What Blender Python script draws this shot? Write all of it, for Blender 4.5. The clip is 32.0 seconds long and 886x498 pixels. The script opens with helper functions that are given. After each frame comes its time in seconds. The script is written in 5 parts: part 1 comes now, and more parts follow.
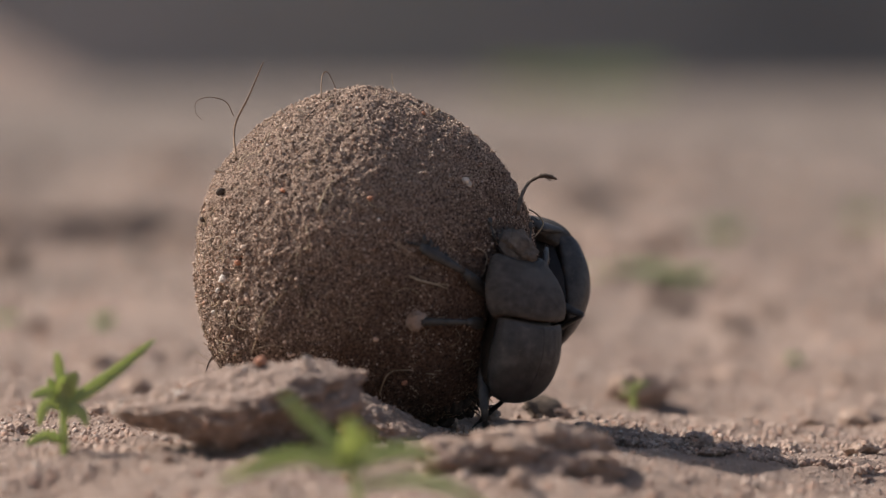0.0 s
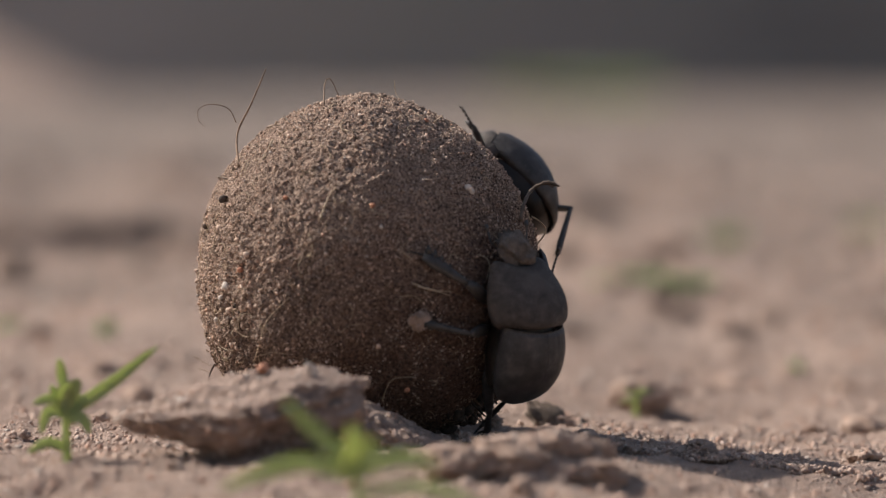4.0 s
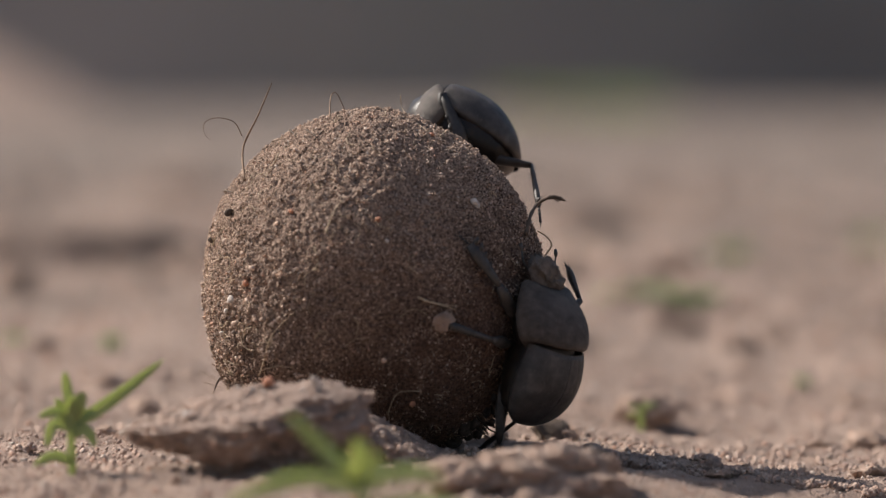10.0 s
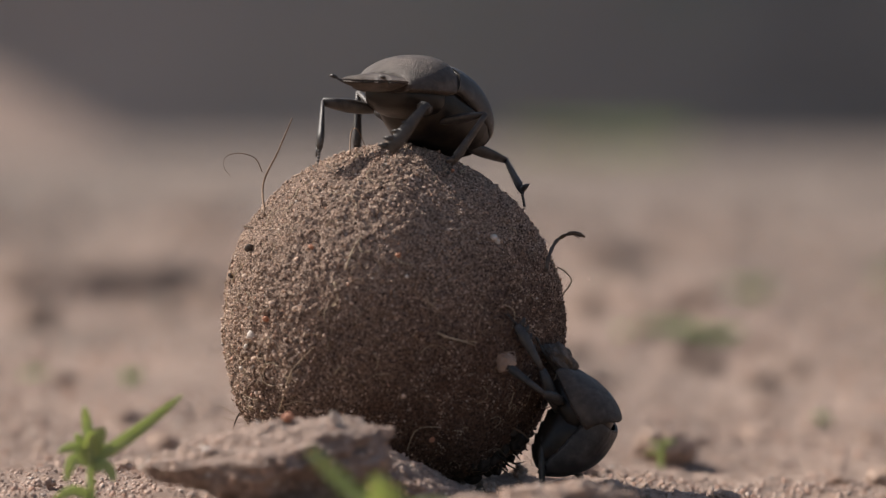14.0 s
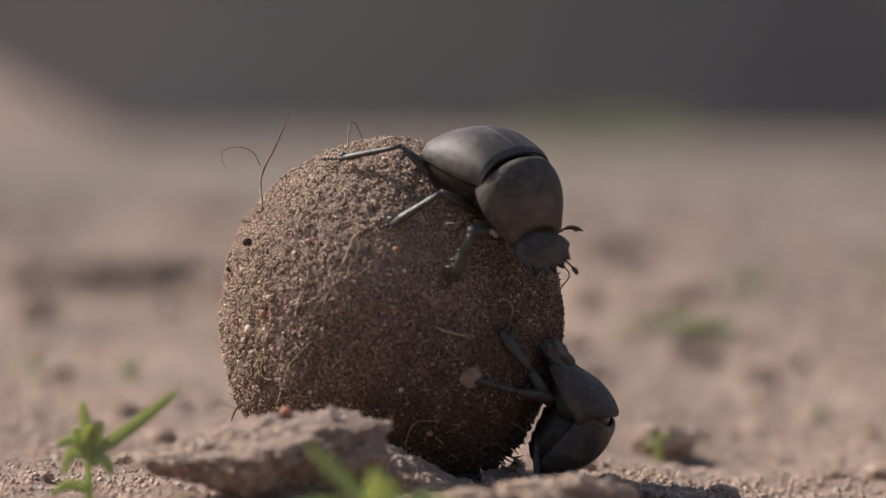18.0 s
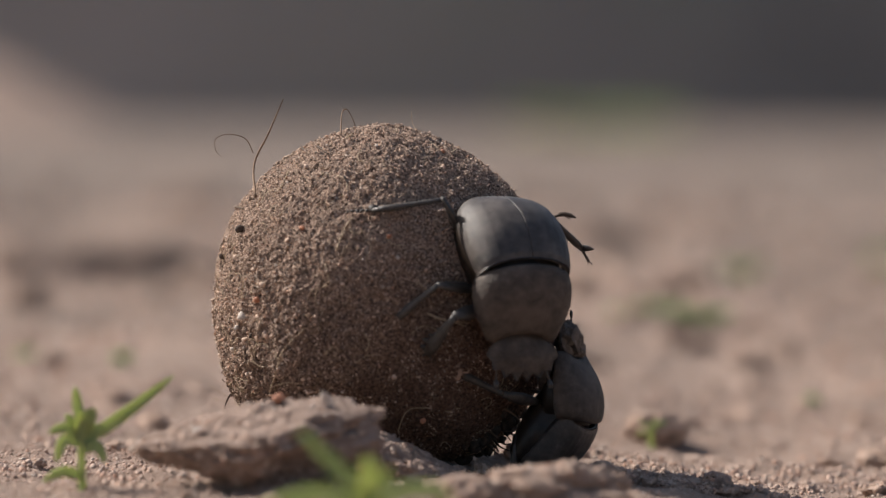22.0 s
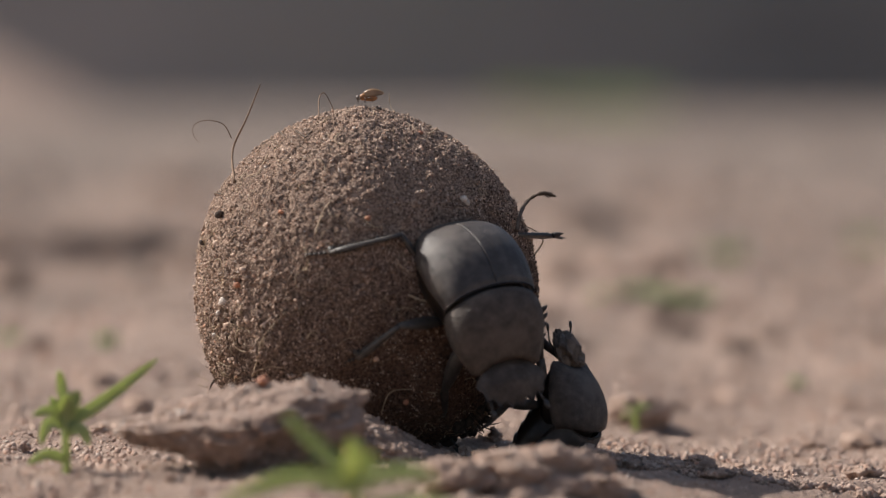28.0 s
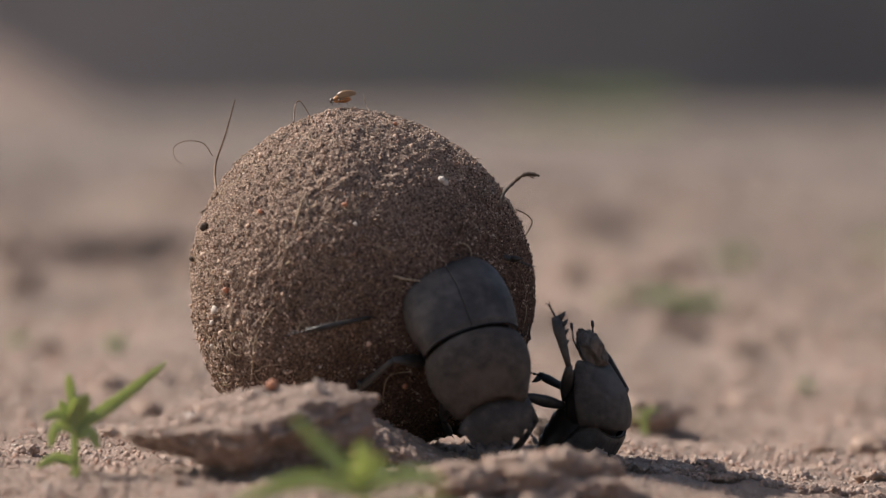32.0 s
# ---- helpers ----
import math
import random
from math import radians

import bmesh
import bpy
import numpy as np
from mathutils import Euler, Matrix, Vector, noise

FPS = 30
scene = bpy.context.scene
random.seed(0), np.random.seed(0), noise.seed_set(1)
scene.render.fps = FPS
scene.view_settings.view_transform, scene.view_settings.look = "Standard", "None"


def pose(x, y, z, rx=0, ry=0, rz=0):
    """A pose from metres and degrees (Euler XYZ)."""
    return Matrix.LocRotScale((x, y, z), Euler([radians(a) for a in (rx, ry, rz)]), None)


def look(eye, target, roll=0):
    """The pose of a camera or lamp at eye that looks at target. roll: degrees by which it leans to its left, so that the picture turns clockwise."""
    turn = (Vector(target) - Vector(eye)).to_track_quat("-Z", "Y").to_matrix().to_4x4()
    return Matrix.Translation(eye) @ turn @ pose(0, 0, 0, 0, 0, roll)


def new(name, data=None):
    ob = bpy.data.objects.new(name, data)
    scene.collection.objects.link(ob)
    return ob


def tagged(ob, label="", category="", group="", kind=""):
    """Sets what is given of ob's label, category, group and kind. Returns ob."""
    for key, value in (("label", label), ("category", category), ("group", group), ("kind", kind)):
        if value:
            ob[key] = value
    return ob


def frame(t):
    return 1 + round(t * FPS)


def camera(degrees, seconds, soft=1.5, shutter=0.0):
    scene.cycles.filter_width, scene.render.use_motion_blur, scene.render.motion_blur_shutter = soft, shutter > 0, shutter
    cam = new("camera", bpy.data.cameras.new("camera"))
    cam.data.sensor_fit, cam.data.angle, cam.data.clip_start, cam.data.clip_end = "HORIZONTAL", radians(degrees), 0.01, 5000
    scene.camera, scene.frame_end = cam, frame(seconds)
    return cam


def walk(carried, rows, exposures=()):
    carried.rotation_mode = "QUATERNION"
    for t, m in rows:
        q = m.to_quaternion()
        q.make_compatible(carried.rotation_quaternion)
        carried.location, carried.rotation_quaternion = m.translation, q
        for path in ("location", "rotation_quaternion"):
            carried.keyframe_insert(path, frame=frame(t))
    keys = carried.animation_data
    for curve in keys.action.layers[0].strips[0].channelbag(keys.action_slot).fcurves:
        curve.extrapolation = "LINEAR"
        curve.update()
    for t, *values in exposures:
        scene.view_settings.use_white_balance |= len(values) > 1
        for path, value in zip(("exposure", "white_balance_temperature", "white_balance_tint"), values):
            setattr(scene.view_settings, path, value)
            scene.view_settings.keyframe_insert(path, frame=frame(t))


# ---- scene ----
# ---- camera: a long macro lens on a tripod, panned and tilted by small amounts ----
cam = camera(10, 32.0, 1.2, 0.35)
EYE = Vector((0.0, -0.88, 0.065))
cam.data.dof.use_dof = True
cam.data.dof.focus_distance = 0.874
cam.data.dof.aperture_fstop = 13.5


def aim(pan, tilt, roll=0.0):
    """The camera's pose for a pan to the right and a tilt upwards, in degrees."""
    p, t = radians(pan), radians(tilt)
    way = Vector((math.sin(p) * math.cos(t), math.cos(p) * math.cos(t), math.sin(t)))
    return look(EYE, EYE + way, roll)


walk(cam, [
    (0, aim(0.892, -2.194, -0.00)), (0.5, aim(0.894, -2.203, -0.00)), (1, aim(0.898, -2.204, -0.00)), (1.5, aim(0.899, -2.206, -0.01)),
    (2, aim(0.897, -2.205, -0.01)), (2.5, aim(0.890, -2.192, -0.00)), (3, aim(0.876, -2.163, 0.00)), (3.5, aim(0.865, -2.126, 0.01)),
    (5.5, aim(0.862, -2.102, 0.02)), (6, aim(0.858, -2.095, 0.02)), (6.5, aim(0.852, -2.099, 0.04)), (7, aim(0.844, -2.106, 0.05)),
    (7.5, aim(0.833, -2.100, 0.06)), (8, aim(0.821, -2.081, 0.07)), (8.5, aim(0.808, -2.061, 0.09)), (9, aim(0.802, -2.040, 0.10)),
    (9.5, aim(0.802, -2.003, 0.11)), (10, aim(0.798, -1.955, 0.13)), (10.5, aim(0.784, -1.919, 0.15)), (11, aim(0.765, -1.900, 0.16)),
    (11.5, aim(0.733, -1.854, 0.18)), (12, aim(0.684, -1.762, 0.20)), (12.5, aim(0.638, -1.673, 0.21)), (13, aim(0.606, -1.612, 0.23)),
    (13.5, aim(0.587, -1.575, 0.25)), (14, aim(0.571, -1.550, 0.26)), (14.5, aim(0.559, -1.526, 0.27)), (16.5, aim(0.559, -1.514, 0.28)),
    (17, aim(0.567, -1.528, 0.30)), (17.5, aim(0.579, -1.569, 0.31)), (18, aim(0.595, -1.618, 0.31)), (18.5, aim(0.607, -1.661, 0.32)),
    (19, aim(0.616, -1.694, 0.32)), (19.5, aim(0.624, -1.715, 0.33)), (20, aim(0.631, -1.729, 0.33)), (20.5, aim(0.643, -1.740, 0.33)),
    (21, aim(0.654, -1.744, 0.33)), (21.5, aim(0.660, -1.749, 0.33)), (22, aim(0.675, -1.764, 0.33)), (22.5, aim(0.708, -1.785, 0.34)),
    (23, aim(0.745, -1.808, 0.34)), (23.5, aim(0.772, -1.821, 0.35)), (24, aim(0.788, -1.831, 0.34)), (24.5, aim(0.806, -1.860, 0.34)),
    (25, aim(0.827, -1.904, 0.34)), (25.5, aim(0.843, -1.942, 0.34)), (27.5, aim(0.851, -1.956, 0.35)), (28, aim(0.854, -1.957, 0.34)),
    (28.5, aim(0.849, -1.959, 0.35)), (29, aim(0.838, -1.958, 0.35)), (29.5, aim(0.824, -1.944, 0.35)), (30, aim(0.803, -1.921, 0.36)),
    (30.5, aim(0.787, -1.911, 0.36)), (31, aim(0.777, -1.912, 0.36)), (31.5, aim(0.765, -1.914, 0.36)), (32, aim(0.751, -1.917, 0.36)),
])

# ---- light: low sun from the far left, clear hazy sky ----
SUN_EL, SUN_AZ = radians(43), radians(-65)
SUN_DIR = Vector((math.sin(SUN_AZ) * math.cos(SUN_EL), math.cos(SUN_AZ) * math.cos(SUN_EL), math.sin(SUN_EL)))
world = bpy.data.worlds.new("world")
scene.world = world
world.use_nodes = True
wn = world.node_tree.nodes
sky = wn.new("ShaderNodeTexSky")
sky.sky_type = "NISHITA"
sky.sun_disc = False
sky.sun_elevation = SUN_EL
sky.sun_rotation = SUN_AZ
sky.dust_density = 3.0
world.node_tree.links.new(sky.outputs["Color"], wn["Background"].inputs["Color"])
wn["Background"].inputs["Strength"].default_value = 0.085
sun = new("sun", bpy.data.lights.new("sun", "SUN"))
sun.data.energy = 5.0
sun.data.angle = radians(0.6)
sun.data.color = (1.0, 0.925, 0.855)
sun.matrix_world = look(SUN_DIR * 30, (0, 0, 0))
scene.view_settings.exposure = 0.36


# ---- noise in plain numbers ----
def hash3(i, j, k, seed):
    n = (i * 374761393 + j * 668265263 + k * 2147483647 + seed * 1274126177) & 0xFFFFFFFF
    n = ((n ^ (n >> 13)) * 1274126177) & 0xFFFFFFFF
    n = n ^ (n >> 16)
    return (n & 0xFFFF) / 65535.0


def vnoise(x, y, z, seed=0):
    """Smooth value noise, -1 to 1, on arrays."""
    x, y, z = np.broadcast_arrays(x, y, z)
    i, j, k = (np.floor(a).astype(np.int64) for a in (x, y, z))
    u, v, w = x - i, y - j, z - k
    u, v, w = (a * a * (3 - 2 * a) for a in (u, v, w))
    total = 0
    for a in (0, 1):
        for b in (0, 1):
            for c in (0, 1):
                wt = (u if a else 1 - u) * (v if b else 1 - v) * (w if c else 1 - w)
                total = total + wt * hash3(i + a, j + b, k + c, seed)
    return total * 2 - 1


def fbm(x, y, z, size, octaves=4, gain=0.5, seed=0):
    total, amp = 0, 1.0
    for o in range(octaves):
        s = 2.0 ** o / size
        total = total + amp * vnoise(x * s, y * s, z * s, seed + 17 * o)
        amp *= gain
    return total


def smooth(a, b, x):
    t = np.clip((x - a) / (b - a), 0, 1)
    return t * t * (3 - 2 * t)


# ---- materials ----
def ramp(nt, fac, stops):
    n = nt.nodes.new("ShaderNodeValToRGB")
    while len(n.color_ramp.elements) < len(stops):
        n.color_ramp.elements.new(0.5)
    for e, (p, c) in zip(n.color_ramp.elements, stops):
        e.position = p
        e.color = (*c, 1)
    nt.links.new(fac, n.inputs["Fac"])
    return n.outputs["Color"]


def noise_node(nt, scale, detail=4.0, rough=0.6, kind="Object"):
    co = nt.nodes.new("ShaderNodeTexCoord")
    n = nt.nodes.new("ShaderNodeTexNoise")
    n.inputs["Scale"].default_value = scale
    n.inputs["Detail"].default_value = detail
    n.inputs["Roughness"].default_value = rough
    nt.links.new(co.outputs[kind], n.inputs["Vector"])
    return n.outputs["Fac"]


def mix(nt, a, b, fac, mode="MIX"):
    n = nt.nodes.new("ShaderNodeMix")
    n.data_type, n.blend_type = "RGBA", mode
    for sock, val in ((n.inputs[6], a), (n.inputs[7], b)):
        if isinstance(val, tuple):
            sock.default_value = (*val, 1)
        else:
            nt.links.new(val, sock)
    if isinstance(fac, float):
        n.inputs[0].default_value = fac
    else:
        nt.links.new(fac, n.inputs[0])
    return n.outputs[2]


def material(name, stops, scale, rough=0.85, detail=6.0, bump=0.0, bump_scale=None, bump_dist=0.0003,
             island=None, speck=None, metal=0.0, spec=0.5, sheen=0.0, coat=0.0, subsurface=0.0, large=None, transl=None, blend=0.3):
    """Noise-coloured surface: stops over one noise of that scale (per metre), an optional larger tint, specks and relief."""
    m = bpy.data.materials.new(name)
    m.use_nodes = True
    nt = m.node_tree
    b = nt.nodes["Principled BSDF"]
    col = ramp(nt, noise_node(nt, scale, detail), stops)
    if large:
        col = mix(nt, col, large[1], ramp(nt, noise_node(nt, large[0], 4.0), [(large[2], (0, 0, 0)), (large[3], (1, 1, 1))]))
    if island:
        g = nt.nodes.new("ShaderNodeNewGeometry")
        icol = ramp(nt, g.outputs["Random Per Island"], island)
        col = mix(nt, icol, col, blend)
    if speck:
        col = mix(nt, col, speck[1], ramp(nt, noise_node(nt, speck[0], 2.0), [(speck[2], (0, 0, 0)), (speck[2] + 0.03, (1, 1, 1))]))
    nt.links.new(col, b.inputs["Base Color"])
    b.inputs["Roughness"].default_value = rough
    b.inputs["Metallic"].default_value = metal
    b.inputs["Specular IOR Level"].default_value = spec
    b.inputs["Sheen Weight"].default_value = sheen
    b.inputs["Coat Weight"].default_value = coat
    b.inputs["Subsurface Weight"].default_value = subsurface
    if bump:
        n = nt.nodes.new("ShaderNodeBump")
        n.inputs["Strength"].default_value = bump
        n.inputs["Distance"].default_value = bump_dist
        nt.links.new(noise_node(nt, bump_scale or scale, 8.0, 0.7), n.inputs["Height"])
        nt.links.new(n.outputs["Normal"], b.inputs["Normal"])
    if transl:
        t = nt.nodes.new("ShaderNodeBsdfTranslucent")
        t.inputs["Color"].default_value = (*transl, 1)
        s = nt.nodes.new("ShaderNodeMixShader")
        s.inputs[0].default_value = 0.45
        nt.links.new(b.outputs[0], s.inputs[1])
        nt.links.new(t.outputs[0], s.inputs[2])
        nt.links.new(s.outputs[0], nt.nodes["Material Output"].inputs["Surface"])
    return m


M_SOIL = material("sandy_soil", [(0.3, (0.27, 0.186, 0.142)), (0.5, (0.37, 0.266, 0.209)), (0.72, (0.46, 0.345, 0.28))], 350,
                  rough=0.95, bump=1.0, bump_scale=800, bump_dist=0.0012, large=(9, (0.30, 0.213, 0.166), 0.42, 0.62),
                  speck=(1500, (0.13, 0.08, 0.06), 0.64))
def greyer_afar(m, near, far, tone):
    """Further off the ground colour turns darker and grey brown, in patches."""
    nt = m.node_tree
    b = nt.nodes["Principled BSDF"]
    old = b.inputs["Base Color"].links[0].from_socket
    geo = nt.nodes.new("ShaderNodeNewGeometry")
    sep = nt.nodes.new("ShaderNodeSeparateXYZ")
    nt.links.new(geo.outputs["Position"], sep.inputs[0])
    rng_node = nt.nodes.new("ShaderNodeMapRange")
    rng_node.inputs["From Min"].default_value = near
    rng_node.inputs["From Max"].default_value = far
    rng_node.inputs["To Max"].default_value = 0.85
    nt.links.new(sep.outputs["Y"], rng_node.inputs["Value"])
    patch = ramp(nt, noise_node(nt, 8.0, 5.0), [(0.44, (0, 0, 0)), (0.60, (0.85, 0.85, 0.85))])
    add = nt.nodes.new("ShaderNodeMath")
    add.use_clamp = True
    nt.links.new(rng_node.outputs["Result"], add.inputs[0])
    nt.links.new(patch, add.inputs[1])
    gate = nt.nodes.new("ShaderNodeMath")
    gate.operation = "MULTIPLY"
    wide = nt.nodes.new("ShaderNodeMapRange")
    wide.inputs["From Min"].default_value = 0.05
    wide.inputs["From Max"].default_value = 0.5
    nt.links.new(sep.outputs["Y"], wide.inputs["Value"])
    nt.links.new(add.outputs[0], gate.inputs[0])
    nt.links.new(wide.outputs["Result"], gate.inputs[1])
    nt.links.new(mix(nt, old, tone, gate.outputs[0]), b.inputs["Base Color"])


greyer_afar(M_SOIL, 0.4, 3.6, (0.15, 0.116, 0.094))
M_GRAIN = material("sand_grains", [(0.3, (0.28, 0.19, 0.15)), (0.7, (0.46, 0.35, 0.28))], 600, rough=0.8,
                   island=[(0.0, (0.28, 0.175, 0.13)), (0.3, (0.46, 0.33, 0.255)), (0.6, (0.57, 0.43, 0.345)),
                           (0.8, (0.42, 0.22, 0.14)), (0.93, (0.62, 0.54, 0.46)), (1.0, (0.10, 0.07, 0.06))])
M_CLOD = material("soil_clod", [(0.3, (0.27, 0.18, 0.135)), (0.5, (0.39, 0.275, 0.21)), (0.75, (0.51, 0.38, 0.305))], 300,
                  rough=0.95, bump=1.0, bump_scale=700, bump_dist=0.0008, speck=(800, (0.5, 0.4, 0.34), 0.66))
# darker copy of the clod colour, standing for the shaded fronts of far clods
M_SHADED_CLOD = material("shaded_soil_clod", [(0.3, (0.17, 0.118, 0.09)), (0.7, (0.30, 0.216, 0.169))], 200, rough=0.95, bump=1.0, bump_scale=500, bump_dist=0.001)
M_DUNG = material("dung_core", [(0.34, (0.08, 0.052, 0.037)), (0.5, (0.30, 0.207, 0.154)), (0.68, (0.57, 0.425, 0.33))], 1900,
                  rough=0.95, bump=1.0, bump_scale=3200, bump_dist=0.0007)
M_BALLGRAIN = material("ball_grains", [(0.3, (0.28, 0.2, 0.155)), (0.7, (0.5, 0.39, 0.315))], 900, rough=0.95, blend=0.25, spec=0.2,
                       island=[(0.0, (0.10, 0.063, 0.045)), (0.2, (0.29, 0.192, 0.140)), (0.5, (0.53, 0.385, 0.292)),
                               (0.84, (0.71, 0.54, 0.425)), (0.92, (0.46, 0.23, 0.14)), (0.96, (0.76, 0.67, 0.59)), (1.0, (0.12, 0.085, 0.065))])


def damp_shade_below(m, toward, tone):
    """The dung is dry and dusty; below it is damp and redder, and also darkened for shade, with a ragged border."""
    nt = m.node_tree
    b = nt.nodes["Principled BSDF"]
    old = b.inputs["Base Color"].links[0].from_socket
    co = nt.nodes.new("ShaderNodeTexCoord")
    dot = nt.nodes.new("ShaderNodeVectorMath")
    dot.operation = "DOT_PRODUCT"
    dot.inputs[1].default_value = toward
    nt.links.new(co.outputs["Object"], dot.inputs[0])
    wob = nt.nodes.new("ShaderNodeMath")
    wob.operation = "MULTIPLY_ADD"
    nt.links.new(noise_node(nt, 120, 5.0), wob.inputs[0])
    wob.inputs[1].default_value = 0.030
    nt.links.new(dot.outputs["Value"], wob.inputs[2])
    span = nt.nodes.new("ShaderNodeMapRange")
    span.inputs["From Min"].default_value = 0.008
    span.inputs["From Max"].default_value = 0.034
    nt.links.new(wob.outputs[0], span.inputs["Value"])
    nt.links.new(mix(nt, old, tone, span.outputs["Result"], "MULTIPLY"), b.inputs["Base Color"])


damp_shade_below(M_DUNG, (0.48, -0.15, -0.86), (0.42, 0.34, 0.30))
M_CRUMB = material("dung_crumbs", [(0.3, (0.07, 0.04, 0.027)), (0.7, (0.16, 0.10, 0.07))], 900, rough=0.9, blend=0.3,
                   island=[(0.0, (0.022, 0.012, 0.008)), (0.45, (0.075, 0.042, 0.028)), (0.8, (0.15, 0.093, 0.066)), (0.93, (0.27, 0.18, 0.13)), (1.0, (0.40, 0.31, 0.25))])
M_ROOT = material("brown_root", [(0.3, (0.12, 0.072, 0.042)), (0.7, (0.24, 0.155, 0.098))], 600, rough=0.8)
M_SLAB = material("crusted_soil", [(0.3, (0.20, 0.138, 0.107)), (0.5, (0.31, 0.222, 0.177)), (0.75, (0.44, 0.327, 0.266))], 350,
                  rough=0.95, bump=1.0, bump_scale=900, bump_dist=0.0008, speck=(900, (0.45, 0.36, 0.3), 0.66))
M_PEBBLE_RED = material("reddish_pebble", [(0.3, (0.38, 0.15, 0.08)), (0.7, (0.55, 0.26, 0.15))], 700, rough=0.6, bump=0.5, bump_scale=1500)
M_PEBBLE_PALE = material("pale_pebble", [(0.3, (0.45, 0.38, 0.32)), (0.7, (0.68, 0.6, 0.53))], 700, rough=0.7, bump=0.5, bump_scale=1500)
M_PEBBLE_DARK = material("dark_crumb", [(0.3, (0.03, 0.021, 0.015)), (0.7, (0.09, 0.065, 0.05))], 700, rough=0.9, bump=0.7, bump_scale=1500)
M_FLY = material("fly_body", [(0.3, (0.20, 0.085, 0.03)), (0.7, (0.40, 0.18, 0.06))], 900, rough=0.45)
M_FLY_DARK = material("fly_dark", [(0.3, (0.05, 0.035, 0.025)), (0.7, (0.12, 0.09, 0.07))], 900, rough=0.5)
M_WING = material("fly_wing", [(0.3, (0.26, 0.165, 0.095)), (0.7, (0.40, 0.27, 0.17))], 900, rough=0.35, transl=(0.45, 0.32, 0.2))
M_STRAW = material("dry_fibre", [(0.3, (0.30, 0.22, 0.14)), (0.7, (0.52, 0.41, 0.28))], 400, rough=0.7)
M_TWIG = material("dark_twig", [(0.3, (0.05, 0.033, 0.022)), (0.7, (0.14, 0.095, 0.065))], 500, rough=0.85, bump=0.6, bump_scale=1500)
M_CHITIN = material("dusty_wing_case", [(0.35, (0.034, 0.028, 0.025)), (0.55, (0.062, 0.052, 0.046)), (0.8, (0.125, 0.106, 0.092))], 420,
                    rough=0.47, bump=0.9, bump_scale=1900, bump_dist=0.00018, large=(110, (0.12, 0.099, 0.084), 0.52, 0.72), spec=0.45,
                    speck=(3400, (0.13, 0.108, 0.09), 0.68))
M_SHIELD = material("dusty_shield", [(0.35, (0.044, 0.034, 0.028)), (0.55, (0.078, 0.061, 0.050)), (0.8, (0.145, 0.116, 0.097))], 420,
                    rough=0.58, bump=1.0, bump_scale=1900, bump_dist=0.00026, large=(150, (0.115, 0.09, 0.074), 0.48, 0.72), spec=0.3,
                    speck=(3400, (0.15, 0.122, 0.10), 0.68))
M_MUD = material("mud_caked_head", [(0.35, (0.10, 0.078, 0.062)), (0.55, (0.16, 0.127, 0.104)), (0.8, (0.25, 0.20, 0.165))], 600,
                 rough=0.95, bump=1.0, bump_scale=1400, bump_dist=0.0006)
M_CHITIN_LEG = material("leg_chitin", [(0.35, (0.022, 0.018, 0.016)), (0.7, (0.075, 0.063, 0.053))], 500, rough=0.5, bump=0.5,
                        bump_scale=3000, bump_dist=0.0001, spec=0.5)
M_BELLY = material("belly_chitin", [(0.35, (0.009, 0.007, 0.006)), (0.7, (0.030, 0.020, 0.013))], 300, rough=0.36, spec=0.3, bump=0.3,
                   bump_scale=2000, bump_dist=0.0001)
M_LEAF = material("fresh_leaf", [(0.3, (0.29, 0.36, 0.14)), (0.7, (0.42, 0.48, 0.24))], 250, rough=0.4, transl=(0.64, 0.70, 0.30))
M_GRASS = material("dull_grass", [(0.3, (0.29, 0.38, 0.17)), (0.7, (0.40, 0.48, 0.25))], 60, rough=0.6, transl=(0.50, 0.62, 0.30))
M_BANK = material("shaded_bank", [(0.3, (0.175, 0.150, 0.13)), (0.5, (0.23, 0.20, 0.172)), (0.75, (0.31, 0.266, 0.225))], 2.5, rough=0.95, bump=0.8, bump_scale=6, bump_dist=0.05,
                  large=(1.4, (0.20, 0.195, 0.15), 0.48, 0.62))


def paint_sunlit_end(m, start, end, tone):
    """Lightens and browns the bank towards one end: sunlit earth painted into its colour."""
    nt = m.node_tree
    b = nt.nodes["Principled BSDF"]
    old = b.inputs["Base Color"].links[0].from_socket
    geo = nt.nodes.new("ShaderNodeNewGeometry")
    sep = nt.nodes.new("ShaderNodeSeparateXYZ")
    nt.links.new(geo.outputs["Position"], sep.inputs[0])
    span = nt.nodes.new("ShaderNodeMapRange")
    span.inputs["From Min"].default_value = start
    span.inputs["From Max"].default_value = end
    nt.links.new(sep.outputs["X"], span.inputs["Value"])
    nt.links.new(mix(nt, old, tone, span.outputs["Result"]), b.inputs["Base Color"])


paint_sunlit_end(M_BANK, 0.8, -0.5, (0.42, 0.345, 0.29))


# ---- building helpers ----
def mesh_of(name, verts, faces, mat, smooth_shade=True):
    me = bpy.data.meshes.new(name)
    me.from_pydata(np.asarray(verts, dtype=float).tolist(), [], [tuple(int(i) for i in f) for f in faces])
    me.materials.append(mat)
    if smooth_shade:
        me.polygons.foreach_set("use_smooth", [True] * len(me.polygons))
    me.update()
    return me


def part(name, me, parent, label="", at=None, kind=""):
    """One mesh object under a thing or under a part."""
    ob = new(name, me)
    ob.parent = parent
    if at is not None:
        ob.matrix_basis = at
    if label or kind:
        tagged(ob, label, kind=kind)
    return ob


def thing(name, at, label, category, group="", me=None):
    ob = new(name, me)
    ob.matrix_basis = at
    return tagged(ob, label, category, group)


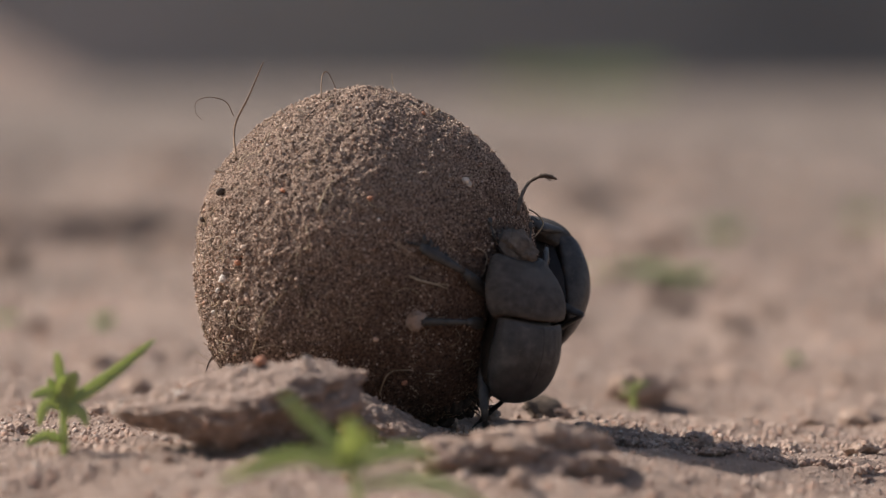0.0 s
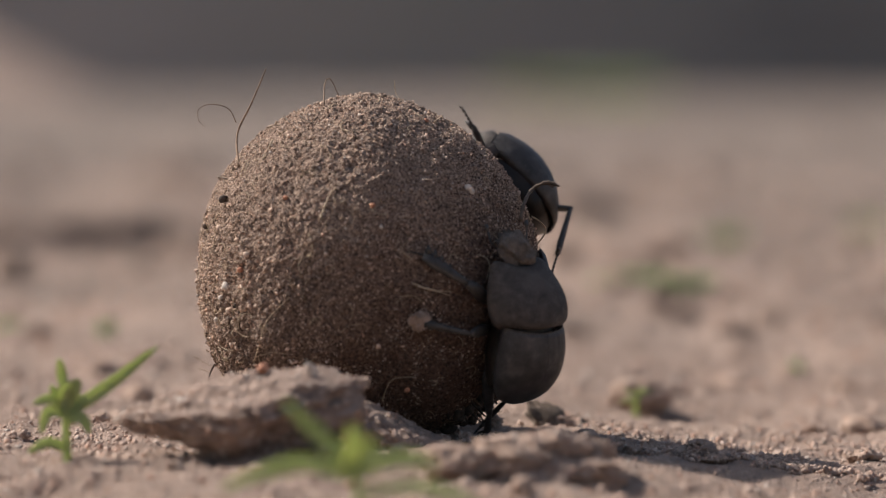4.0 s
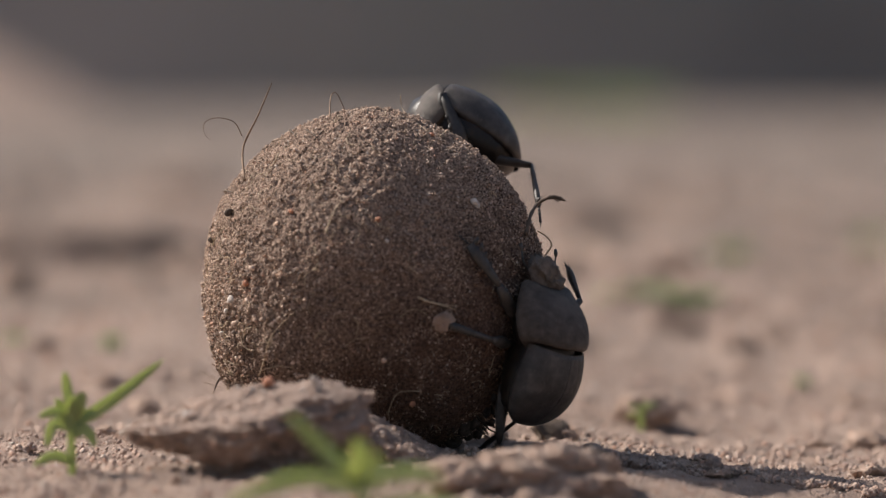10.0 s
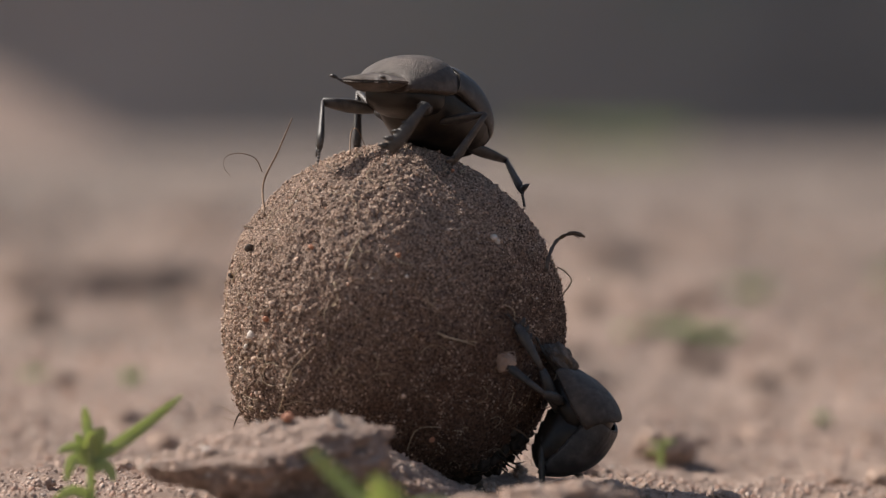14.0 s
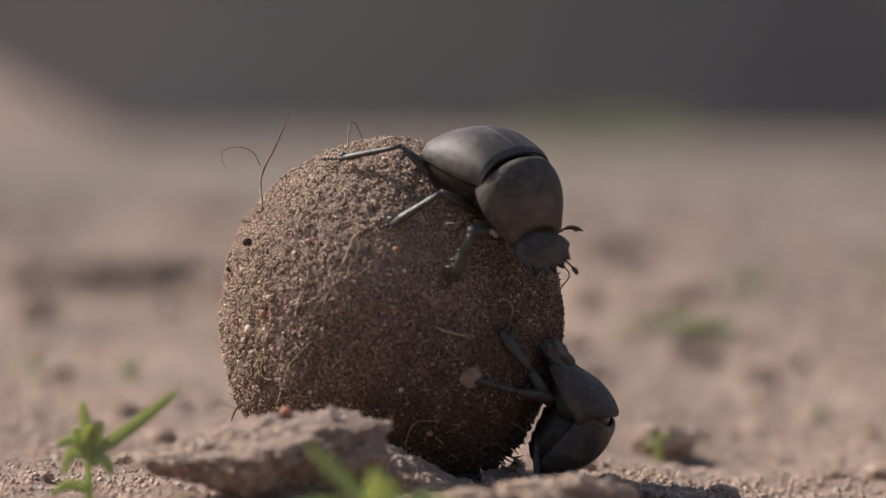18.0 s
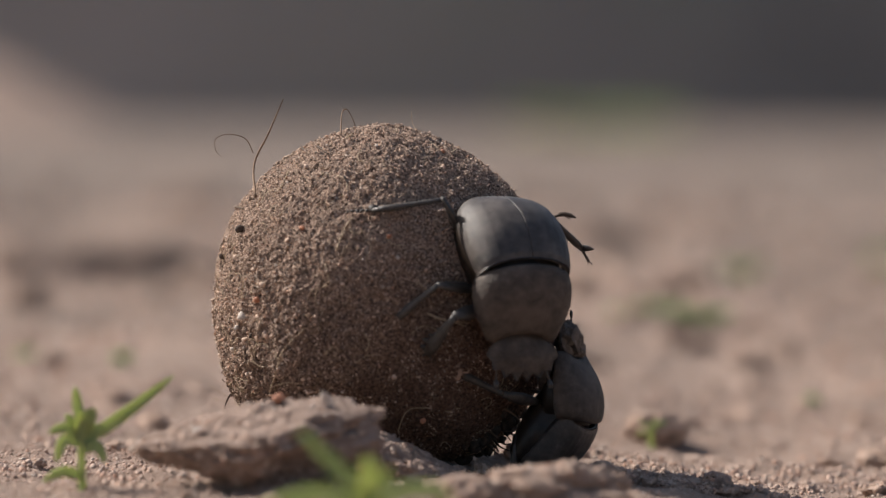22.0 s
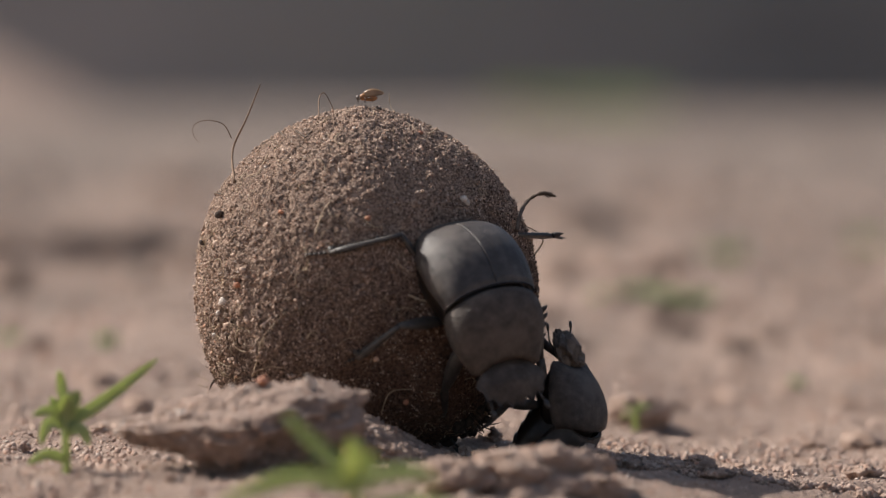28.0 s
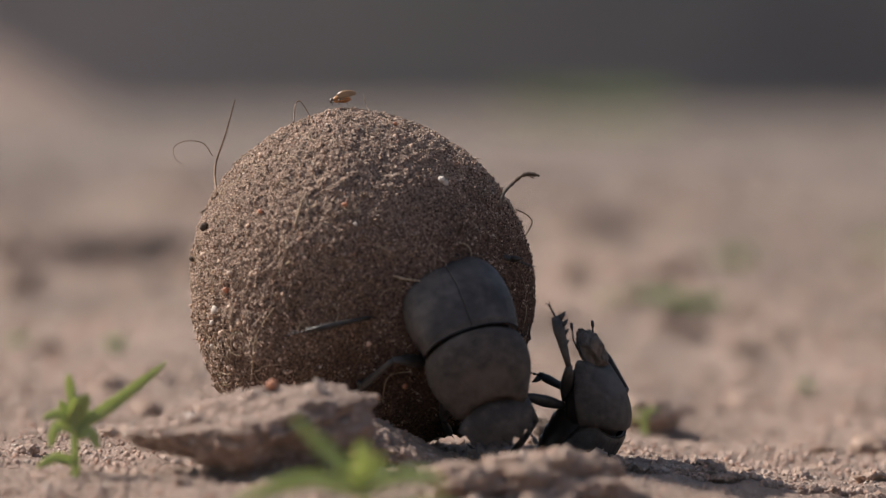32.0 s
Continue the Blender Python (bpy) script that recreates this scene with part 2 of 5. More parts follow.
def grid_faces(rows, cols, wrap=False):
    """Quads of a grid of rows by cols points, closed round the columns when wrap is set."""
    out = []
    last = cols if wrap else cols - 1
    for r in range(rows - 1):
        for c in range(last):
            d = (c + 1) % cols
            out.append((r * cols + c, r * cols + d, (r + 1) * cols + d, (r + 1) * cols + c))
    return out


def tube(points, radii, sides=8, flat=1.0):
    """Verts and faces of a closed tapered tube along points."""
    pts = [Vector(p) for p in points]
    n = len(pts)
    verts, faces = [], []
    up = Vector((0.13, 0.31, 0.94))
    for i, p in enumerate(pts):
        d = (pts[min(i + 1, n - 1)] - pts[max(i - 1, 0)]).normalized()
        a = d.cross(up)
        if a.length < 1e-3:
            a = d.cross(Vector((1, 0, 0)))
        a.normalize()
        b = a.cross(d).normalized()
        up = b
        for s in range(sides):
            t = 2 * math.pi * s / sides
            verts.append(p + (a * math.cos(t) + b * math.sin(t) * flat) * radii[i])
    faces += grid_faces(n, sides, True)
    faces.append(tuple(range(sides))[::-1])
    faces.append(tuple((n - 1) * sides + s for s in range(sides)))
    return [tuple(v) for v in verts], faces


def join(*pieces):
    """Several (verts, faces) in one."""
    verts, faces = [], []
    for v, f in pieces:
        o = len(verts)
        verts += [tuple(p) for p in v]
        faces += [tuple(i + o for i in q) for q in f]
    return verts, faces


def ico(sub):
    bm = bmesh.new()
    bmesh.ops.create_icosphere(bm, subdivisions=sub, radius=1.0)
    v = np.array([p.co[:] for p in bm.verts])
    f = np.array([[p.index for p in q.verts] for q in bm.faces])
    bm.free()
    return v, f


ICO1 = ico(1)
OCTA = (np.array([(1, 0, 0), (-1, 0, 0), (0, 1, 0), (0, -1, 0), (0, 0, 1), (0, 0, -1)], float),
        np.array([(0, 2, 4), (2, 1, 4), (1, 3, 4), (3, 0, 4), (2, 0, 5), (1, 2, 5), (3, 1, 5), (0, 3, 5)]))


def grains(name, places, sizes, mat, rng, squash=0.7, shape=None):
    """Many small angular grains in one mesh."""
    v0, f0 = shape or ICO1
    n = len(places)
    nv = len(v0)
    jit = 1 + rng.uniform(-0.28, 0.28, (n, nv, 1))
    st = rng.uniform(squash, 1.2, (n, 1, 3))
    q = rng.normal(size=(n, 4))
    q /= np.linalg.norm(q, axis=1)[:, None]
    w, x, y, z = q.T
    R = np.stack([np.stack([1 - 2 * (y * y + z * z), 2 * (x * y - z * w), 2 * (x * z + y * w)], -1),
                  np.stack([2 * (x * y + z * w), 1 - 2 * (x * x + z * z), 2 * (y * z - x * w)], -1),
                  np.stack([2 * (x * z - y * w), 2 * (y * z + x * w), 1 - 2 * (x * x + y * y)], -1)], -2)
    P = np.einsum("nij,nvj->nvi", R, v0[None] * jit * st) * sizes[:, None, None] + places[:, None, :]
    F = (f0[None] + (np.arange(n) * nv)[:, None, None]).reshape(-1, 3)
    P = P.reshape(-1, 3)
    me = bpy.data.meshes.new(name)
    me.vertices.add(len(P))
    me.vertices.foreach_set("co", P.ravel())
    me.loops.add(F.size)
    me.loops.foreach_set("vertex_index", F.ravel())
    me.polygons.add(len(F))
    me.polygons.foreach_set("loop_start", np.arange(len(F)) * 3)
    me.materials.append(mat)
    me.update(calc_edges=True)
    return me


# ---- ground ----
def ground_z(x, y):
    """Height of the soil: level round the ball, more uneven further off."""
    x, y = np.asarray(x, float), np.asarray(y, float)
    d = np.hypot(x, y)
    fine = fbm(x, y, 0.3, 0.007, 3, 0.7, 3) * 0.0009
    mid = fbm(x, y, 0.7, 0.05, 3, 0.5, 9) * 0.0022 * smooth(0.02, 0.09, d)
    big = fbm(x, y, 0.1, 0.30, 4, 0.6, 21) * 0.016 * smooth(0.14, 0.9, d) * (1 - 0.8 * smooth(1.2, 3.5, d))
    big = big + fbm(x, y, 0.8, 0.09, 2, 0.5, 25) * 0.004 * smooth(0.10, 0.5, d)
    far = fbm(x, y, 0.5, 5.0, 3, 0.5, 33) * 0.006 * smooth(3.0, 9.0, d)
    near = -0.004 * smooth(-0.05, -0.13, y)
    fall = -0.0065 * smooth(0.02, 0.085, x) * smooth(0.5, 0.15, y)
    ridge = 0.0020 * np.exp(-((y + 0.074) / 0.020) ** 2) * smooth(0.012, -0.02, x)
    return fine + mid + big + far + near + fall + ridge


def spread(dense, lo, hi, ratio, reach):
    """Coordinates: even steps from lo to hi, then growing ones out to reach on both sides."""
    mid = list(np.arange(lo, hi, dense))
    out, step = [hi], dense
    while out[-1] < reach:
        step *= ratio
        out.append(out[-1] + step)
    back, step = [lo - dense], dense
    while back[-1] > -reach:
        step *= ratio
        back.append(back[-1] - step)
    return np.array(back[::-1] + mid + out)


def build_ground():
    xs = spread(0.0011, -0.12, 0.13, 1.05, 3000)
    ys = spread(0.0011, -0.20, 0.26, 1.035, 3000)
    X, Y = np.meshgrid(xs, ys)
    Z = ground_z(X, Y)
    Z[np.hypot(X, Y) > 60] *= 0.2
    P = np.stack([X, Y, Z], -1).reshape(-1, 3)
    nx, ny = len(xs), len(ys)
    a = (np.arange(ny - 1)[:, None] * nx + np.arange(nx - 1)[None]).ravel()
    F = np.stack([a, a + 1, a + nx + 1, a + nx], -1)
    me = bpy.data.meshes.new("ground")
    me.vertices.add(len(P))
    me.vertices.foreach_set("co", P.ravel())
    me.loops.add(F.size)
    me.loops.foreach_set("vertex_index", F.ravel())
    me.polygons.add(len(F))
    me.polygons.foreach_set("loop_start", np.arange(len(F)) * 4)
    me.polygons.foreach_set("use_smooth", np.ones(len(F), dtype=bool))
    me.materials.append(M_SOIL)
    me.update(calc_edges=True)
    return tagged(new("ground", me), "pinkish brown sandy soil, dry and crumbly", "ground", kind="structure")


build_ground()


def build_ground_grains():
    rng = np.random.default_rng(5)
    for n, lo, more, power, shape in ((90000, 0.00010, 0.00034, 4.0, OCTA), (2600, 0.00022, 0.00062, 4.0, ICO1), (26000, 0.00012, 0.00046, 4.0, ICO1)):
        y = -0.19 + 0.48 * rng.random(n) ** 1.5
        x = rng.uniform(-0.1, 0.115, n)
        if n == 26000:
            y = rng.uniform(-0.10, 0.05, n)
            x = np.where(rng.random(n) < 0.65, rng.uniform(0.03, 0.115, n), rng.uniform(-0.1, -0.04, n))
        patch = fbm(x, y, 0.2, 0.03, 3, 0.6, 77)
        keep = patch > rng.uniform(-1.3, 0.4, n)
        x, y, patch = x[keep], y[keep], patch[keep]
        size = (lo + more * rng.random(len(x)) ** power) * (1 + 0.4 * patch)
        size *= 1 + 0.35 * smooth(0.03, 0.25, y)
        z = ground_z(x, y) + size * 0.2
        me = grains("sand_grains", np.stack([x, y, z], -1), size, M_GRAIN, rng, shape=shape)
        tagged(new("sand_grains", me), "loose sand grains and crumbs on the soil", "sand", kind="stuff")
    # coarser grit, thinning out into the distance and towards the lens
    n = 26000
    y = np.concatenate([0.08 + 1.5 * rng.random(n) ** 1.6, rng.uniform(-0.24, -0.06, 2500)])
    x = rng.uniform(-1, 1, len(y)) * (0.086 + 0.1 * np.maximum(y + 0.1, 0)) + 0.012
    keep = fbm(x, y, 0.6, 0.06, 3, 0.6, 79) > rng.uniform(-1.2, 0.5, len(x))
    x, y = x[keep], y[keep]
    size = (0.00018 + 0.0008 * rng.random(len(x)) ** 4) * (1 + 1.6 * smooth(0.05, 0.8, y))
    me = grains("sand_grit", np.stack([x, y, ground_z(x, y) + size * 0.25], -1), size, M_GRAIN, rng, shape=ICO1)
    tagged(new("sand_grit", me), "coarse pinkish grit strewn over the soil", "sand", kind="stuff")


build_ground_grains()


def rock_shape(sx, sy, sz, seed, rough=0.22, sub=5, flat=0.0, under=0.0, crumble=0.0, taper=0.0):
    """An uneven lump with crumbled faces; flat squares its top and underside, under draws its foot in."""
    v, f = ico(sub)
    q = v.copy()
    if flat:
        q[:, 2] = np.sign(v[:, 2]) * np.abs(v[:, 2]) ** (1 - flat)
        q[:, :2] *= (1 + 0.25 * flat)
    if under:
        q[:, :2] *= (1 - under * smooth(0.15, -0.55, v[:, 2]))[:, None]
    o = seed * 7.3
    r = 1 + rough * fbm(v[:, 0] + o, v[:, 1], v[:, 2], 0.9, 5, 0.55, seed)
    r -= 0.10 * np.abs(fbm(v[:, 0], v[:, 1] + o, v[:, 2], 0.35, 3, 0.5, seed + 3))
    r += 0.05 * fbm(v[:, 0] + o, v[:, 1] + o, v[:, 2], 0.12, 3, 0.6, seed + 5)
    q = q * r[:, None] * np.array([sx, sy, sz])
    if taper:
        thin = 1 - taper * smooth(0.1, -1.0, v[:, 0])
        q[:, 1] *= thin
        q[:, 2] = q[:, 2] * thin + 0.25 * sz * (1 - thin)
    if crumble:
        q += v * (crumble * fbm(q[:, 0], q[:, 1], q[:, 2], 0.0016, 3, 0.7, seed + 9))[:, None]
    return q, f


def rock_mesh(name, sx, sy, sz, seed, mat, rough=0.22, sub=5, flat=0.0, under=0.0, crumble=0.0):
    return mesh_of(name, *rock_shape(sx, sy, sz, seed, rough, sub, flat, under, crumble), mat)


def clod(x, y, size, seed, label, name="soil_clod", sink=0.35, turn=0.0, tilt=0.0, lean=0.0, rough=0.22, sub=5, flat=0.0, under=0.0,
         crumbs=0, mat=None, group="clods of soil", taper=0.0):
    q, f = rock_shape(*size, seed, rough, sub, flat, under, 0.0003 if crumbs else 0.0, taper)
    z = float(ground_z(x, y)) + size[2] * (1 - 2 * sink)
    ob = thing(name, pose(x, y, z, tilt, lean, turn), label, "soil clod", group, mesh_of(name, q, f, mat or M_CLOD))
    if crumbs:
        rng = np.random.default_rng(seed)
        tri = q[f[rng.integers(0, len(f), crumbs)]]
        w = rng.dirichlet((1, 1, 1), crumbs)
        grain = 0.00010 + 0.00045 * rng.random(crumbs) ** 5
        part("crumb_crust", grains("crumb_crust", np.einsum("nk,nki->ni", w, tri), grain, M_GRAIN, rng), ob, kind="stuff")
    return ob


SLAB = clod(-0.0205, -0.062, (0.0182, 0.0125, 0.0064), 4, "flat slab of crusted pinkish soil lying in front of the ball", "soil_slab",
            sink=0.05, tilt=13, lean=-5, flat=0.35, rough=0.26, sub=6, under=0.3, crumbs=4000, mat=M_SLAB, taper=0.5)
clod(0.0042, -0.033, (0.0128, 0.0080, 0.0042), 8, "grey brown wedge of soil leaning beside the slab", "soil_slab", sink=0.3, lean=27, tilt=8, flat=0.35,
     rough=0.15, sub=6, under=0.2, crumbs=1500, mat=M_SLAB)
clod(0.0268, -0.078, (0.0135, 0.011, 0.0040), 12, "low crumbly mound of pinkish soil", "soil_mound", sink=0.30, rough=0.40, sub=6, crumbs=6000)
clod(0.0150, -0.088, (0.0060, 0.005, 0.0026), 13, "low crumbly mound of pinkish soil", "soil_mound", sink=0.30, rough=0.40, sub=5, crumbs=1500)
clod(0.0543, 0.1172, (0.0066, 0.006, 0.0042), 15, "small soil clod with a green sprout beside it", sink=0.3, under=0.2, crumbs=600)

# clods further off: place, width, height
for i, (x, y, w, h) in enumerate([
        (-0.1120, 0.8100, 0.052, 0.0175), (-0.0850, 0.8136, 0.048, 0.0200), (-0.0640, 0.8300, 0.042, 0.0165), (-0.0989, 0.5173, 0.0130, 0.0085), (-0.0925, 1.5272, 0.0360, 0.0180),
        (0.0909, 1.0786, 0.0260, 0.0120), (0.1540, 1.4744, 0.0240, 0.0150), (0.0889, 0.3321, 0.0110, 0.0046), (0.0795, 0.2209, 0.0100, 0.0026), (0.0941, 0.2401, 0.0074, 0.0033),
        (0.1063, 0.2175, 0.0095, 0.0036), (-0.0547, 0.1748, 0.0052, 0.0040), (-0.0447, 0.1202, 0.0064, 0.0036), (-0.0515, 0.5869, 0.0110, 0.0075), (0.0619, 0.1539, 0.0065, 0.0034),
        (0.0346, 0.0299, 0.0060, 0.0026), (0.0695, 0.4556, 0.0090, 0.0034), (-0.0757, 0.2803, 0.0080, 0.0030), (-0.0479, 0.0338, 0.0044, 0.0018)]):
    clod(x, y, (w * 0.55, w * 0.42, h * 0.62), 30 + i, "brown soil clod on the sand", sink=0.28, turn=37 * i, sub=4, rough=0.35,
         mat=M_SHADED_CLOD if y > 0.25 else None)
def build_litter():
    rng = np.random.default_rng(19)
    n = 1100
    y = 0.25 + 3.0 * rng.random(n) ** 1.5
    x = rng.uniform(-1, 1, n) * (0.10 + 0.105 * y)
    keep = fbm(x * 3, y, 0.3, 0.25, 2, 0.5, 62) > rng.uniform(-0.6, 0.7, n)
    x, y = x[keep], y[keep]
    size = (0.0012 + 0.0050 * rng.random(len(x)) ** 3) * (0.5 + 0.9 * smooth(0.1, 1.2, y))
    me = grains("soil_litter", np.stack([x, y, ground_z(x, y) + size * 0.2], -1), size, M_SHADED_CLOD, rng, shape=ico(2))
    tagged(new("soil_litter", me), "brown crumbs of soil strewn over the far sand", "soil", kind="stuff")


build_litter()
# crumbs in the shadow of the ball and beside the beetle's feet
for i, (x, y, w, h) in enumerate([
        (0.0371, -0.0197, 0.0056, 0.0034), (0.0410, -0.0173, 0.0046, 0.0028), (0.0455, -0.0176, 0.0060, 0.0026), (0.0513, -0.0108, 0.0070, 0.0024), (0.0579, -0.0004, 0.0056, 0.0022),
        (0.0646, 0.0093, 0.0060, 0.0020), (0.0873, 0.0106, 0.0076, 0.0028), (0.0717, 0.0543, 0.0057, 0.0022), (0.0846, 0.0705, 0.0110, 0.0036), (0.0935, 0.0737, 0.0090, 0.0040),
        (0.0590, -0.0235, 0.0054, 0.0020), (0.0238, -0.1065, 0.0052, 0.0032), (0.0366, -0.0735, 0.0045, 0.0034), (0.0334, -0.0611, 0.0038, 0.0030), (0.0200, -0.0085, 0.0040, 0.0022),
        (0.0226, 0.0129, 0.0030, 0.0025), (0.0170, -0.0180, 0.0034, 0.0020), (0.0130, -0.0210, 0.0028, 0.0018), (0.0250, -0.0205, 0.0030, 0.0018), (0.0292, -0.0234, 0.0036, 0.0022),
        (0.0755, 0.0129, 0.0050, 0.0020), (0.0968, 0.0352, 0.0060, 0.0026), (-0.0300, -0.0800, 0.0040, 0.0020), (-0.0520, -0.0300, 0.0034, 0.0018), (-0.0600, -0.0150, 0.0040, 0.0022),
        (0.0050, -0.0620, 0.0040, 0.0022), (0.0120, -0.0560, 0.0036, 0.0020), (-0.0060, -0.0700, 0.0044, 0.0020)]):
    clod(x, y, (w * 0.42, w * 0.36, h * 0.46), 70 + i, "small crumb of soil on the sand", "soil_crumb", sink=0.2, turn=53 * i, sub=4, rough=0.5, crumbs=160, group="crumbs of soil")
# a low crumbled ridge of greyer soil that runs out beside the ball
RIDGE = np.random.default_rng(71)
for i in range(34):
    u = (i + RIDGE.uniform(-0.4, 0.4)) / 33
    x, y = 0.036 + 0.052 * u + RIDGE.normal() * 0.0006, -0.019 - 0.004 * u + RIDGE.normal() * 0.0016
    w = RIDGE.uniform(0.0006, 0.0021) * (1.15 - 0.4 * u)
    clod(x, y, (w, w * 0.8, w * RIDGE.uniform(0.35, 0.7)), 400 + i, "grey brown lump in a low ridge of crumbled soil", "soil_lump", sink=0.25, turn=61 * i, sub=4, rough=0.6,
         crumbs=140, mat=M_SLAB, group="lumps of crumbled soil")


def top_of(ob, x, y, reach=0.0012):
    """Height of a thing's highest point round that place."""
    return max(p.z for p in (ob.matrix_basis @ v.co for v in ob.data.vertices) if math.hypot(p.x - x, p.y - y) < reach)


for x, y, size, mat, seed, word in ((-0.0170, -0.0590, (1.0, 0.9, 0.9), M_PEBBLE_RED, 311, "reddish pebble on the soil slab"),
                                    (-0.0090, -0.0640, (0.9, 0.6, 2.0), M_PEBBLE_PALE, 312, "white chip of stone on the soil slab"),
                                    (-0.0298, -0.0660, (0.8, 0.7, 0.7), M_PEBBLE_PALE, 313, "pale pebble on the soil slab")):
    thing("pebble", pose(x, y, top_of(SLAB, x, y) + size[2] * 0.0004, 20, -24, 15), word, "pebble", "", rock_mesh("pebble", *(k * 0.001 for k in size), seed, mat, 0.25, 3))


FLAKE = rock_mesh("bark_flake", 0.0034, 0.0032, 0.0008, 322, M_TWIG, 0.45, 4, 0.5)
thing("bark_flake", pose(0.0318, 0.0290, float(ground_z(0.0318, 0.0290)) + 0.0018, 40, 10, 20), "flat brown flake of bark lying on the sand", "bark", "", FLAKE)

# ---- dung ball ----
MM = 0.001
BALL_R = 0.0298
BALL_C = Vector((0.0, 0.0, 0.0300))


# the ball is a blunt egg, broader towards the ground: angle round its side, share of the radius
BALL_OUTLINE = [(0, 1.0), (20, 0.97), (45, 0.952), (67, 0.948), (90, 0.985), (107, 0.97), (130, 0.965), (150, 0.972), (180, 0.972), (200, 1.005), (215, 1.048), (232, 1.055),
                (250, 1.02), (270, 0.995), (287, 1.03), (300, 1.068), (325, 1.05), (342, 1.028), (360, 1.0)]


def ball_shape(v):
    """Radius of the ball in the directions v."""
    side = np.degrees(np.arctan2(v[:, 2], v[:, 0])) % 360
    lean = np.interp(side, [q[0] for q in BALL_OUTLINE], [q[1] for q in BALL_OUTLINE])
    r = 1 + (lean - 1.0) * smooth(0.15, 0.75, np.hypot(v[:, 0], v[:, 2]))
    r = r + 0.008 * fbm(v[:, 0], v[:, 1], v[:, 2], 0.085, 3, 0.65, 41)
    r = r + 0.010 * np.abs(fbm(v[:, 0], v[:, 1], v[:, 2], 0.045, 3, 0.6, 43))
    r = r + 0.0075 * fbm(v[:, 0], v[:, 1], v[:, 2], 0.024, 2, 0.8, 45)
    return r * BALL_R


FIBRES = [
    ("stiff", [(-23.0, -8.9, 17.8), (-22.5, -0.3, 22.5), (-20.0, -0.2, 27.9), (-17.5, -0.3, 33.8)]),
    ("curl", [(-22.7, -0.3, 24.5), (-24.0, -0.4, 26.9), (-26.9, -0.6, 27.7), (-29.1, -0.7, 26.9), (-29.2, -0.7, 25.0), (-28.2, -0.6, 23.8)]),
    ("loop", [(-7.6, -7.5, 28.5), (-7.3, 0.1, 31.3), (-6.3, 0.1, 32.0), (-5.3, 0.1, 31.2), (-5.5, 0.1, 30.7)]),
    ("hair", [(4.8, 0.1, 31.8), (5.5, 0.1, 30.1), (8.8, -8.0, 28.0), (10.2, -10.7, 26.5)]),
    ("stub", [(-15.2, -0.0, 27.1), (-13.7, -9.1, 25.6)]), ("stub", [(-11.8, -8.1, 26.8), (-9.9, -13.2, 25.5)]), ("stub", [(-8.9, -11.2, 26.8), (-10.6, -13.5, 25.1)]),
    ("straw", [(-8.0, -28.0, 8.7), (-6.6, -26.9, 12.4), (-5.1, -26.4, 14.2)]), ("straw", [(7.7, -29.3, -2.2), (11.0, -28.2, -3.3), (14.4, -26.5, -3.8)]),
    ("straw", [(8.6, -29.0, -2.7), (11.9, -27.7, -3.6), (13.9, -26.7, -4.3)]),
    ("root", [(2.6, -20.4, -22.3), (4.1, -23.7, -18.6), (7.2, -23.5, -17.8), (12.5, -21.5, -17.5)]),
    ("root", [(-18.5, -18.5, -15.4), (-17.5, -21.7, -12.2), (-16.7, -23.9, -8.7), (-13.0, -26.9, -4.6)]),
    ("root", [(-9.5, -27.4, -9.0), (-8.5, -28.1, -7.8), (-7.3, -28.4, -8.2)]),
    ("stub", [(-26.0, -1.8, -17.2), (-27.1, -2.0, -18.7), (-27.7, -2.2, -20.9)]), ("hair", [(-30.1, -2.0, -16.0), (-26.7, -1.9, -18.0)]),
    ("hair", [(-29.4, -2.1, -18.1), (-26.2, -2.0, -19.1)]), ("stub", [(-27.3, -0.5, 16.0), (-25.0, -7.8, 15.5)]),
    ("root", [(-9.9, -28.0, 6.3), (-9.2, -28.8, 3.4), (-10.4, -28.5, 2.5)]), ("root", [(13.8, -2.9, 27.0), (12.2, -9.9, 26.0), (15.3, -0.0, 26.3)]),
    ("root", [(-16.9, -11.1, 22.7), (-18.3, -14.0, 19.8), (-19.1, -14.7, 18.6)]),
]
FIBRE_R = {"stiff": 0.24, "curl": 0.09, "loop": 0.13, "hair": 0.07, "stub": 0.20, "straw": 0.16, "root": 0.12}


def smooth_line(pts, n=5):
    """Points along a rounded line through pts."""
    p = [Vector(q) for q in pts]
    out = []
    for i in range(len(p) - 1):
        a, b, c, d = p[max(i - 1, 0)], p[i], p[i + 1], p[min(i + 2, len(p) - 1)]
        for k in range(n):
            t = k / n
            out.append(0.5 * ((2 * b) + (c - a) * t + (2 * a - 5 * b + 4 * c - d) * t * t + (3 * b - a - 3 * c + d) * t ** 3))
    return out + [p[-1]]


def on_ball(q):
    """A point close to the crust is laid on it; one that stands off stays where it is. Millimetres."""
    q = Vector(q)
    if abs(q.length - 29.8) > 2.0:
        return q
    d = q.normalized()
    return d * (float(ball_shape(np.array([d[:]]))[0]) / MM + 0.32)


